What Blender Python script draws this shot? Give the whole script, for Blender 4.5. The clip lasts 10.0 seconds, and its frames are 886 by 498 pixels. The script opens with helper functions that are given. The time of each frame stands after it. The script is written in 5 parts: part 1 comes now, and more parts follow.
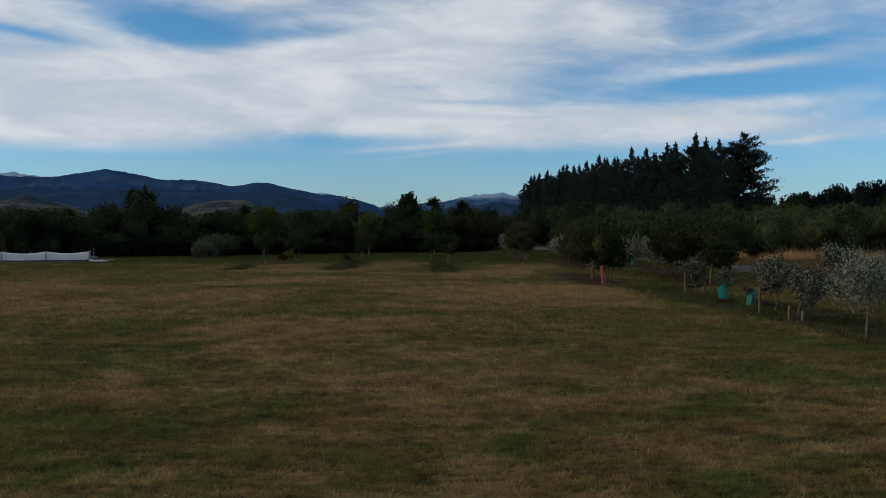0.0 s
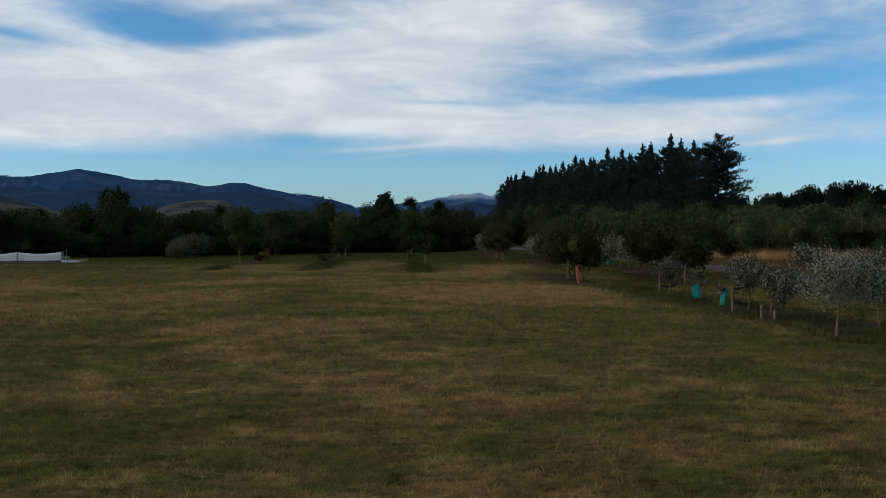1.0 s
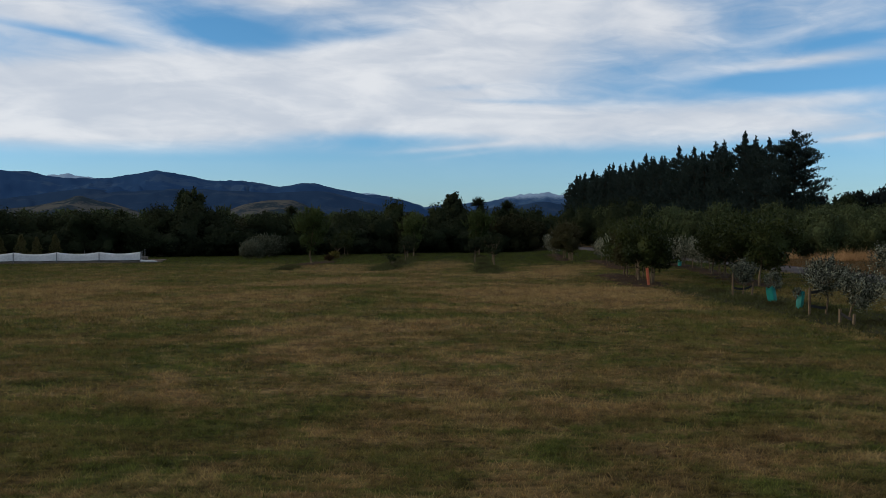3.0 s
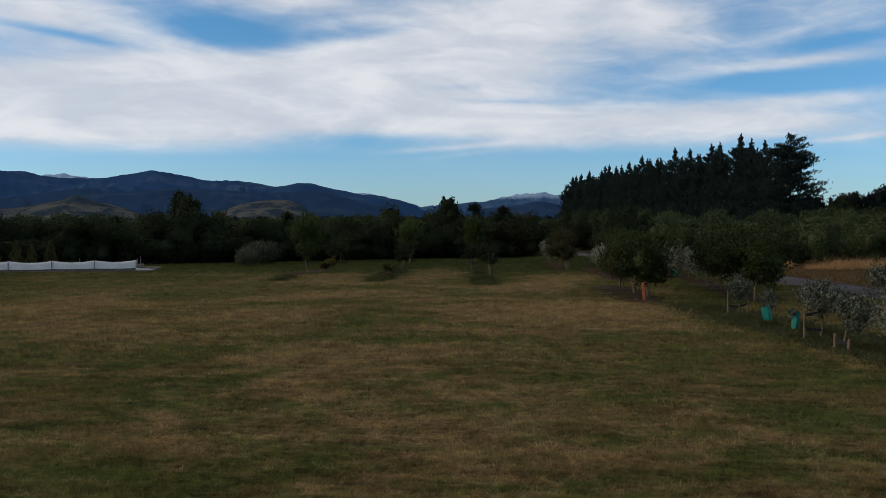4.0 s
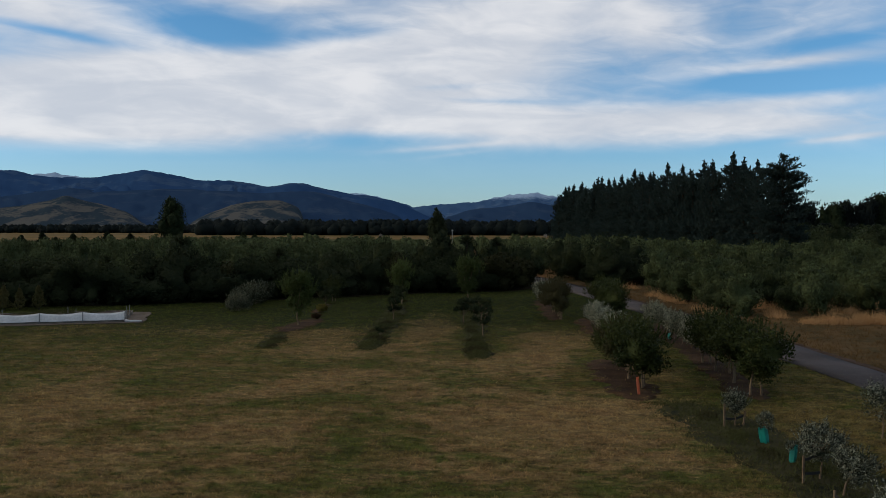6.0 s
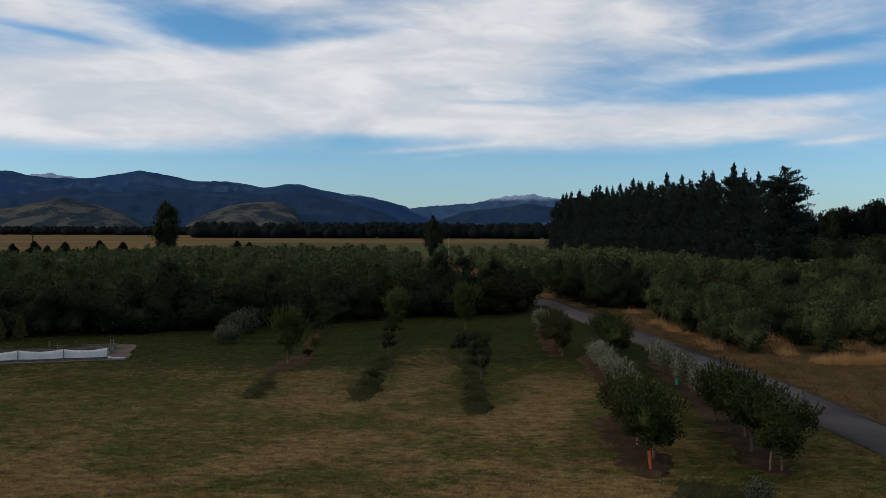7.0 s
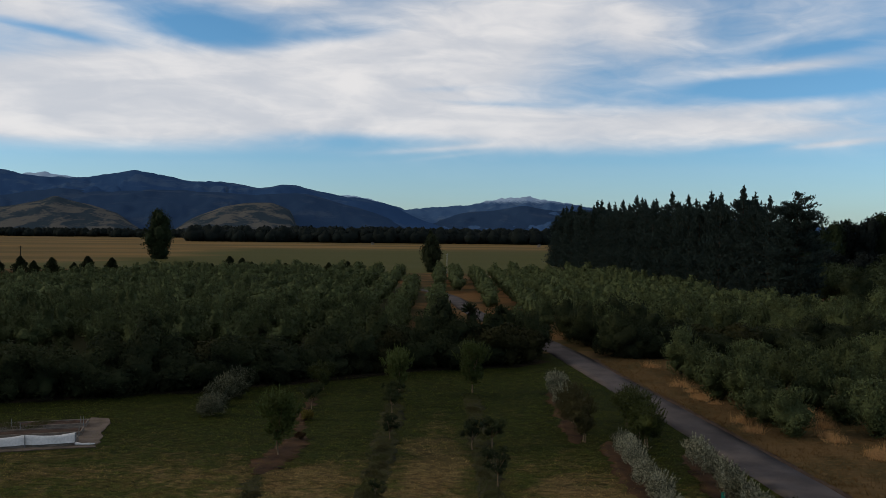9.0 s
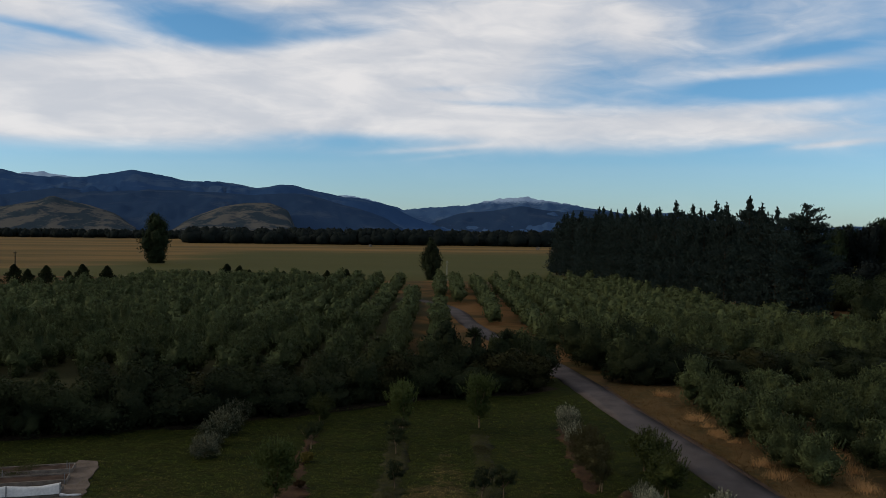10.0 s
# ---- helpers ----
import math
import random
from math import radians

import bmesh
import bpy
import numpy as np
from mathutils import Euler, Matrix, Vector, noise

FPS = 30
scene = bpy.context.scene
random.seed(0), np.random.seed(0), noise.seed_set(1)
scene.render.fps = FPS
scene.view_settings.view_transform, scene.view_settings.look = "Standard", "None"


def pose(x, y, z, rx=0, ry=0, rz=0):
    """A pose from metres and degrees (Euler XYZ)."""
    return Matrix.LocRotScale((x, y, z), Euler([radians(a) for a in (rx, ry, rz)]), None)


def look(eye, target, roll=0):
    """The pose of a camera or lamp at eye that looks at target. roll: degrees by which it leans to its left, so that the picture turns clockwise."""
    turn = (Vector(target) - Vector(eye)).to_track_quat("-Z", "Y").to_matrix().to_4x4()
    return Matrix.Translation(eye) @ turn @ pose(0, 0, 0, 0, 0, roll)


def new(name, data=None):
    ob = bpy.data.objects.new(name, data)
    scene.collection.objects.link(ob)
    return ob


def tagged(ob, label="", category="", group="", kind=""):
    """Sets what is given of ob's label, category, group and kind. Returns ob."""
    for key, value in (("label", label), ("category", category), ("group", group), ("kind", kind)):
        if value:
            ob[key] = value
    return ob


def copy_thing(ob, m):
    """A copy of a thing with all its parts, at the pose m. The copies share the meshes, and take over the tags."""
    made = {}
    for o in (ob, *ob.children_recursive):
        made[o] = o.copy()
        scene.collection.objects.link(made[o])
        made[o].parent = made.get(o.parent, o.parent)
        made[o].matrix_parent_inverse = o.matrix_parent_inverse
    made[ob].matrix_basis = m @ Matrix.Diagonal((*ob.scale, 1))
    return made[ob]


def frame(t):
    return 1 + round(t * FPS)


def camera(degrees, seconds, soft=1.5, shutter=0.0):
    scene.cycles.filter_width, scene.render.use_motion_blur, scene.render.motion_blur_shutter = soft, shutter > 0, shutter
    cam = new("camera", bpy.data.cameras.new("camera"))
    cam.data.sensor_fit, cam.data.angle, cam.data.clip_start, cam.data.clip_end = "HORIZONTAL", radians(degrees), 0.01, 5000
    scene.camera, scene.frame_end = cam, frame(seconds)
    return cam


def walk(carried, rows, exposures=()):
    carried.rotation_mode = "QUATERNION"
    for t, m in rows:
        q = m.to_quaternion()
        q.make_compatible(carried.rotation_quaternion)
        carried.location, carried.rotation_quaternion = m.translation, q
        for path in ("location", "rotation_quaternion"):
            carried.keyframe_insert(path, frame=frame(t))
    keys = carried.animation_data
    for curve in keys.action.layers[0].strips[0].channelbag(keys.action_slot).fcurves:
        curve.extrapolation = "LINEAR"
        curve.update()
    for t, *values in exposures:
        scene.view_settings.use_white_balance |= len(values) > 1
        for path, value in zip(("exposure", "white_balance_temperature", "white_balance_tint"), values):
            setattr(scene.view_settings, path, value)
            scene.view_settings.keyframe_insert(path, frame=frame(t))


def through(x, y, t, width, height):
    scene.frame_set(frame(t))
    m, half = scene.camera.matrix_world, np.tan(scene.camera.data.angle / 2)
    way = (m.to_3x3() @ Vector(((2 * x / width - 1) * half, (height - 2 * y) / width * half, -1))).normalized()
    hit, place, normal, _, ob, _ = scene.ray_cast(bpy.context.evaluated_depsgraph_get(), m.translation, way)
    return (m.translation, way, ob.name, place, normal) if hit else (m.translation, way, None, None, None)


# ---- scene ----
# Camera: a drone that hovers, turns a little, rises and then flies forward.
cam = camera(54.3, 10.0, soft=0.6)
METRES, EYE, TILT, LEAN, TURN = 16.5, 2.0, -1.5, 0.0, 0.0
ROWS = [
    (0.0, 0.0, 0.0, 0.0, 0.0, 0.0, -0.0),
    (0.5, 0.0012, 0.0004, -0.0003, -1.14, 0.02, 0.02),
    (1.0, 0.0021, 0.0008, -0.0004, -1.52, 0.02, 0.06),
    (1.1, 0.0022, 0.0004, -0.0004, -1.48, 0.02, 0.05),
    (1.2, 0.0023, -0.0002, -0.0004, -1.10, 0.01, 0.03),
    (1.3, 0.0023, -0.0009, -0.0005, 0.15, 0.0, 0.01),
    (1.4, 0.0024, -0.0014, -0.0005, 2.25, -0.01, 0.0),
    (1.5, 0.0024, -0.0019, -0.0005, 3.4, -0.02, -0.01),
    (2.0, 0.0024, -0.0036, -0.0007, 3.26, -0.02, -0.01),
    (2.5, 0.0016, -0.0031, -0.0006, 3.11, -0.01, -0.01),
    (2.7, 0.0017, -0.0029, -0.0002, 3.06, -0.01, -0.01),
    (3.8, 0.003, -0.002, 0.0246, 2.79, -0.02, 0.01),
    (4.0, 0.003, -0.0019, 0.0332, 2.74, -0.02, 0.01),
    (4.5, 0.0028, -0.0019, 0.0645, 2.59, -0.02, -0.01),
    (5.0, 0.0023, -0.0023, 0.1102, 2.47, -0.01, -0.03),
    (5.5, 0.0024, -0.0014, 0.1643, 2.35, -0.05, -0.06),
    (5.7, 0.0024, 0.0045, 0.1872, 2.31, -0.05, -0.08),
    (6.8, -0.0025, 0.1166, 0.3147, 2.05, 0.01, -0.18),
    (7.0, -0.0043, 0.1476, 0.3383, 2.01, 0.02, -0.21),
    (7.5, -0.013, 0.2274, 0.3973, 1.93, 0.05, -0.32),
    (8.0, -0.0243, 0.3072, 0.4559, 1.85, 0.06, -0.43),
    (8.5, -0.0428, 0.3873, 0.5122, 1.76, 0.07, -0.52),
    (9.0, -0.0627, 0.4666, 0.5669, 1.68, 0.09, -0.61),
    (9.5, -0.0813, 0.5459, 0.6227, 1.61, 0.09, -0.66),
    (10.0, -0.0999, 0.6243, 0.6805, 1.54, 0.08, -0.68),
]
walk(cam, [(t, pose(0, 0, EYE, TILT, LEAN, TURN) @ pose(METRES * x, METRES * y, METRES * z, 90 + pitch, roll, yaw)) for t, x, y, z, yaw, pitch, roll in ROWS],
     [(0.0, -0.15, 6250, 6), (0.5, -0.04, 6300, 6), (1.0, 0.0, 6300, 6), (3.0, 0.0, 6350, 8), (6.0, 0.0, 6450, 9), (9.0, 0.0, 6750, 10), (10.0, 0.0, 6750, 10)])

# ---------------------------------------------------------------- light
SUN_EL, SUN_AZ = 18.0, -94.0  # degrees; azimuth from straight ahead, minus is left


class Nodes:
    """Small helper that adds and wires shader nodes."""

    def __init__(self, tree):
        self.tree = tree

    def add(self, kind, **values):
        n = self.tree.nodes.new(kind)
        for key, value in values.items():
            n.inputs[key.replace("_", " ")].default_value = value
        return n

    def wire(self, a, b):
        self.tree.links.new(a, b)

    def put(self, socket, value):
        if isinstance(value, bpy.types.NodeSocket):
            self.wire(value, socket)
        else:
            socket.default_value = value

    def math(self, op, a, b=0.0, clamp=False):
        n = self.tree.nodes.new("ShaderNodeMath")
        n.operation, n.use_clamp = op, clamp
        self.put(n.inputs[0], a)
        self.put(n.inputs[1], b)
        return n.outputs[0]

    def mix(self, fac, a, b, mode="MIX"):
        n = self.tree.nodes.new("ShaderNodeMix")
        n.data_type, n.blend_type = "RGBA", mode
        self.put(n.inputs[0], fac)
        self.put(n.inputs[6], a)
        self.put(n.inputs[7], b)
        return n.outputs[2]

    def noise(self, vector, scale, detail=4.0, rough=0.55, distortion=0.0):
        n = self.tree.nodes.new("ShaderNodeTexNoise")
        if vector is not None:
            self.wire(vector, n.inputs["Vector"])
        n.inputs["Scale"].default_value, n.inputs["Detail"].default_value = scale, detail
        n.inputs["Roughness"].default_value, n.inputs["Distortion"].default_value = rough, distortion
        return n.outputs["Fac"]

    def span(self, value, lo, hi, to_lo=0.0, to_hi=1.0):
        n = self.tree.nodes.new("ShaderNodeMapRange")
        n.interpolation_type = "SMOOTHSTEP"
        self.put(n.inputs[0], value)
        for i, v in enumerate((lo, hi, to_lo, to_hi)):
            n.inputs[1 + i].default_value = v
        return n.outputs[0]

    def scaled(self, vector, x, y, z):
        n = self.tree.nodes.new("ShaderNodeMapping")
        self.wire(vector, n.inputs["Vector"])
        n.inputs["Scale"].default_value = (x, y, z)
        return n.outputs[0]


def make_sky():
    world = bpy.data.worlds.new("evening_sky")
    scene.world = world
    world.use_nodes = True
    world.node_tree.nodes.clear()
    k = Nodes(world.node_tree)
    sky = k.tree.nodes.new("ShaderNodeTexSky")
    sky.sky_type, sky.sun_disc = "NISHITA", False
    sky.sun_elevation, sky.sun_rotation = radians(SUN_EL), radians(SUN_AZ)
    sky.altitude, sky.air_density, sky.dust_density, sky.ozone_density = 50, 1.0, 0.3, 2.0
    way = k.tree.nodes.new("ShaderNodeTexCoord").outputs["Generated"]
    sep = k.tree.nodes.new("ShaderNodeSeparateXYZ")
    k.wire(way, sep.inputs[0])
    x, y, z = sep.outputs
    level = k.math("SQRT", k.math("ADD", k.math("MULTIPLY", x, x), k.math("MULTIPLY", y, y)))
    u = k.math("ARCTAN2", x, y)  # bearing, right of ahead
    v = k.math("DIVIDE", z, k.math("MAXIMUM", level, 0.02))  # rise over run
    flat = k.tree.nodes.new("ShaderNodeCombineXYZ")
    k.wire(u, flat.inputs[0])
    k.wire(v, flat.inputs[1])
    # wind-drawn veils: noise stretched along the bearing and slanted a little
    lean = k.math("ADD", v, k.math("MULTIPLY", u, 0.03))
    vec = k.tree.nodes.new("ShaderNodeCombineXYZ")
    k.wire(u, vec.inputs[0])
    k.wire(lean, vec.inputs[1])
    broad = k.noise(k.scaled(vec.outputs[0], 2.6, 11.0, 1), 1.0, 3, 0.5, 0.5)
    streak = k.noise(k.scaled(vec.outputs[0], 5.0, 19.0, 1), 1.0, 5, 0.5, 0.9)
    fibre = k.noise(k.scaled(vec.outputs[0], 16.0, 52.0, 1), 1.0, 4, 0.55, 1.2)

    def puff(cu, cv, ru, rv, amount, slant=0.0):
        du = k.math("SUBTRACT", u, cu)
        a = k.math("DIVIDE", du, ru)
        b = k.math("DIVIDE", k.math("SUBTRACT", k.math("SUBTRACT", v, cv), k.math("MULTIPLY", du, slant)), rv)
        r = k.math("ADD", k.math("MULTIPLY", a, a), k.math("MULTIPLY", b, b))
        return k.math("MULTIPLY", k.math("EXPONENT", k.math("MULTIPLY", r, -1.0)), amount)

    cover = k.math("ADD", k.math("MULTIPLY", k.math("SUBTRACT", broad, 0.5), 0.50), k.math("MULTIPLY", k.math("SUBTRACT", streak, 0.5), 0.55))
    cover = k.math("ADD", cover, k.math("MULTIPLY", k.math("SUBTRACT", fibre, 0.5), 0.24))
    cover = k.math("ADD", cover, 0.14)
    cover = k.math("ADD", cover, k.span(v, 0.34, 0.8, 0.0, 0.35))  # thicker overhead: unseen cloud added to make the skylight less blue
    for p in CLOUD_BANKS + CLEAR_GAPS:
        cover = k.math("ADD", cover, puff(*p))
    cover = k.math("MULTIPLY", cover, k.span(v, 0.066, 0.100))
    thick = k.span(cover, -0.12, 0.66)
    cloud = k.mix(k.span(k.math("ADD", k.math("ADD", streak, k.math("MULTIPLY", fibre, 0.35)), k.math("MULTIPLY", broad, 0.6)), 0.78, 1.25), (5.0, 5.25, 5.8, 1), (6.9, 6.85, 7.0, 1))
    tint = k.mix(k.span(v, 0.0, 0.24), (*LOW_TINT, 1), (*SKY_TINT, 1))
    blue = k.mix(1.0, sky.outputs[0], tint, "MULTIPLY")
    col = k.mix(k.math("MULTIPLY", thick, 0.93), blue, cloud)
    back = k.tree.nodes.new("ShaderNodeBackground")
    k.wire(col, back.inputs[0])
    back.inputs[1].default_value = 0.117
    out = k.tree.nodes.new("ShaderNodeOutputWorld")
    k.wire(back.outputs[0], out.inputs[0])


# broad cloud banks and streaks: bearing, rise, half-widths, amount, slant
CLOUD_BANKS = [
    (-0.462, 0.132, 0.251, 0.0446, 0.75, 0.056),
    (-0.250, 0.151, 0.212, 0.0458, 0.66, 0.049),
    (-0.031, 0.192, 0.129, 0.0452, 0.56, 0.044),
    (0.041, 0.114, 0.206, 0.0233, 0.52, -0.062),
    (0.288, 0.115, 0.177, 0.0147, 0.46, -0.064),
    (-0.483, 0.225, 0.107, 0.0247, 0.48, -0.030),
    (0.060, 0.245, 0.162, 0.0384, 0.40, -0.029),
    (0.192, 0.221, 0.054, 0.0344, 0.28, -0.364),
    (0.349, 0.176, 0.085, 0.0060, 0.36, 0.053),
    (0.328, 0.132, 0.102, 0.0078, 0.30, 0.010),
    (0.383, 0.0915, 0.057, 0.0035, 0.42, 0.066),
    (-0.044, 0.0898, 0.078, 0.0033, 0.26, 0.078),
    (-0.037, 0.0807, 0.046, 0.0026, 0.24, 0.117),
    (-0.224, 0.2535, 0.083, 0.0102, 0.40, -0.008),
    (0.354, 0.2205, 0.104, 0.0225, 0.10, 0.012),
]
# blue openings between them
CLEAR_GAPS = [
    (-0.311, 0.2195, 0.095, 0.0200, -0.44, -0.098),
    (-0.462, 0.2038, 0.073, 0.0053, -0.38, -0.130),
    (0.344, 0.1547, 0.100, 0.0102, -0.60, -0.002),
    (-0.044, 0.1599, 0.058, 0.0052, -0.34, 0.037),
    (0.021, 0.1433, 0.077, 0.0039, -0.26, -0.032),
    (-0.147, 0.2206, 0.078, 0.0090, -0.28, 0.119),
    (0.382, 0.1944, 0.062, 0.0059, -0.25, 0.073),
    (-0.109, 0.0985, 0.117, 0.0095, -0.32, 0.024),
    (0.241, 0.0719, 0.219, 0.0112, -0.50, -0.023),
    (-0.360, 0.0724, 0.251, 0.0075, -0.50, 0.022),
    (0.317, 0.0881, 0.066, 0.0049, -0.30, 0.071),
]
SKY_TINT, LOW_TINT = (0.50, 0.86, 1.12), (0.56, 0.84, 1.27)
make_sky()
sun = bpy.data.lights.new("low_sun", "SUN")
sun.energy, sun.angle, sun.color = 1.5, radians(14), (1.0, 0.85, 0.64)
sun_ob = new("low_sun", sun)
el, az = radians(SUN_EL), radians(SUN_AZ)
sun_ob.matrix_world = look((math.sin(az) * math.cos(el) * 50, math.cos(az) * math.cos(el) * 50, math.sin(el) * 50), (0, 0, 0))
scene.view_settings.exposure = 0.0

# ---------------------------------------------------------------- materials


def material(name):
    m = bpy.data.materials.new(name)
    m.use_nodes = True
    k = Nodes(m.node_tree)
    return m, k, m.node_tree.nodes["Principled BSDF"]


def position(k):
    return k.tree.nodes.new("ShaderNodeNewGeometry").outputs["Position"]


def bumped(k, bsdf, height, strength, distance):
    b = k.tree.nodes.new("ShaderNodeBump")
    b.inputs["Strength"].default_value, b.inputs["Distance"].default_value = strength, distance
    k.wire(height, b.inputs["Height"])
    k.wire(b.outputs[0], bsdf.inputs["Normal"])


def leaf_material(name, dark, light, through=0.25, rough=0.55, power=1.0, vary=0.24):
    """Foliage: every leaf and every plant has a tone of its own; some light passes through."""
    m, k, bsdf = material(name)
    geo = k.tree.nodes.new("ShaderNodeNewGeometry")
    info = k.tree.nodes.new("ShaderNodeObjectInfo")
    patch = k.noise(geo.outputs["Position"], 0.9, 3)
    fine = k.noise(geo.outputs["Position"], 7.0, 4, 0.7)
    tone = k.math("ADD", k.math("MULTIPLY", geo.outputs["Random Per Island"], vary), k.math("MULTIPLY", info.outputs["Random"], 0.26))
    tone = k.math("ADD", tone, k.math("MULTIPLY", k.math("SUBTRACT", fine, 0.27), 0.8))
    tone = k.math("ADD", tone, k.math("MULTIPLY", k.math("SUBTRACT", patch, 0.4), 0.6), True)
    col = k.mix(k.math("POWER", tone, power), (*dark, 1), (*light, 1))
    k.wire(col, bsdf.inputs["Base Color"])
    bsdf.inputs["Roughness"].default_value = rough
    bsdf.inputs["Specular IOR Level"].default_value = 0.05
    bumped(k, bsdf, fine, 0.8, 0.10)
    tr = k.tree.nodes.new("ShaderNodeBsdfTranslucent")
    k.wire(col, tr.inputs[0])
    mixer = k.tree.nodes.new("ShaderNodeMixShader")
    mixer.inputs[0].default_value = through
    k.wire(bsdf.outputs[0], mixer.inputs[1])
    k.wire(tr.outputs[0], mixer.inputs[2])
    k.wire(mixer.outputs[0], m.node_tree.nodes["Material Output"].inputs[0])
    return m


def rough_material(name, dark, light, scale, fine, rough=0.9, bump=0.4, depth=0.02):
    """Earth, gravel, bark, timber: two scales of variation with relief."""
    m, k, bsdf = material(name)
    at = position(k)
    a = k.noise(at, scale, 5, 0.6)
    b = k.noise(at, fine, 4, 0.65)
    f = k.math("ADD", k.math("MULTIPLY", a, 0.6), k.math("MULTIPLY", b, 0.4))
    k.wire(k.mix(k.span(f, 0.34, 0.66), (*dark, 1), (*light, 1)), bsdf.inputs["Base Color"])
    bsdf.inputs["Roughness"].default_value = rough
    bsdf.inputs["Specular IOR Level"].default_value = 0.05
    bumped(k, bsdf, b, bump, depth)
    return m


def lawn_colour(k):
    """Green, tan and brown grass in patches, mottled at several scales."""
    at = position(k)
    wide = k.noise(k.scaled(at, 0.13, 0.13, 0.1), 1.0, 3, 0.6, 0.6)
    mid = k.noise(k.scaled(at, 0.9, 1.3, 0.3), 1.0, 6, 0.68, 0.8)
    other = k.noise(k.scaled(at, 0.55, -0.7, 0.3), 1.0, 5, 0.65, 0.6)
    small = k.noise(k.scaled(at, 2.2, 6.5, 1.0), 1.0, 5, 0.72, 0.7)
    f = k.math("ADD", k.math("MULTIPLY", wide, 0.95), k.math("ADD", k.math("MULTIPLY", mid, 0.75), k.math("MULTIPLY", small, 0.50)))
    sep = k.tree.nodes.new("ShaderNodeSeparateXYZ")
    k.wire(at, sep.inputs[0])
    f = k.math("SUBTRACT", f, k.span(sep.outputs[1], 38.0, 64.0, 0.0, 0.26))  # greener towards the hedge, and so darker, as in its shade
    for cx, cy, rx, ry, amount in ((-2.4, 46.5, 1.5, 5.5, 0.36), (-7.8, 45.0, 1.3, 5.0, 0.12), (2.9, 42.0, 1.3, 6.0, 0.20), (-2.7, 60.0, 1.3, 7.0, 0.22), (3.2, 25.5, 3.0, 2.6, 0.36)):
        a = k.math("DIVIDE", k.math("SUBTRACT", sep.outputs[0], cx), rx)
        b = k.math("DIVIDE", k.math("SUBTRACT", sep.outputs[1], cy), ry)
        r = k.math("ADD", k.math("MULTIPLY", a, a), k.math("MULTIPLY", b, b))
        f = k.math("ADD", f, k.math("MULTIPLY", k.math("EXPONENT", k.math("MULTIPLY", r, -1.0)), amount))  # worn dry patches
    col = k.mix(k.span(f, 1.02, 1.24), (*GRASS_GREEN, 1), (*GRASS_DRY, 1))
    col = k.mix(k.math("MULTIPLY", k.span(k.math("ADD", k.math("MULTIPLY", small, 0.35), k.math("MULTIPLY", other, 0.65)), 0.43, 0.58), k.math("MINIMUM", k.span(sep.outputs[1], 7.0, 26.0, 0.95, 0.5), k.span(sep.outputs[1], 36.0, 58.0, 0.45, 0.12))), col, (*GRASS_BROWN, 1))
    # darker grass and painted shade before the hedge, by the beds, beside the driveway
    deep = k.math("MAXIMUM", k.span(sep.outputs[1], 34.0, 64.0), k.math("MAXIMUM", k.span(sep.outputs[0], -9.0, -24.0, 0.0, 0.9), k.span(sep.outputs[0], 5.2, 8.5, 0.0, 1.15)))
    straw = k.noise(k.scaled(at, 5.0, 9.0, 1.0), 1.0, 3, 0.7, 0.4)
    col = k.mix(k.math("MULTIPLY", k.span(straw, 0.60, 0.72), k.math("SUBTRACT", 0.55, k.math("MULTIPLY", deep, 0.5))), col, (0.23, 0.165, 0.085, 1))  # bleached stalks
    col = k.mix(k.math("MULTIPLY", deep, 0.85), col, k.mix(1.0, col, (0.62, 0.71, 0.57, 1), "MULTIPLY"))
    grain = k.noise(k.scaled(at, 1.0, 1.5, 1.0), 9.0, 4, 0.75)
    tuft = k.noise(k.scaled(at, 0.8, 1.5, 1.0), 2.4, 5, 0.75)
    grain = k.math("ADD", k.span(grain, 0.3, 0.7, 0.52, 1.38), k.span(tuft, 0.3, 0.7, -0.42, 0.48))
    shade = k.tree.nodes.new("ShaderNodeCombineXYZ")
    for socket in shade.inputs:
        k.wire(grain, socket)
    return k.mix(1.0, col, shade.outputs[0], "MULTIPLY")


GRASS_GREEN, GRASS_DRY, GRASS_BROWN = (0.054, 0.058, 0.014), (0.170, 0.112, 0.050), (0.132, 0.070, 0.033)


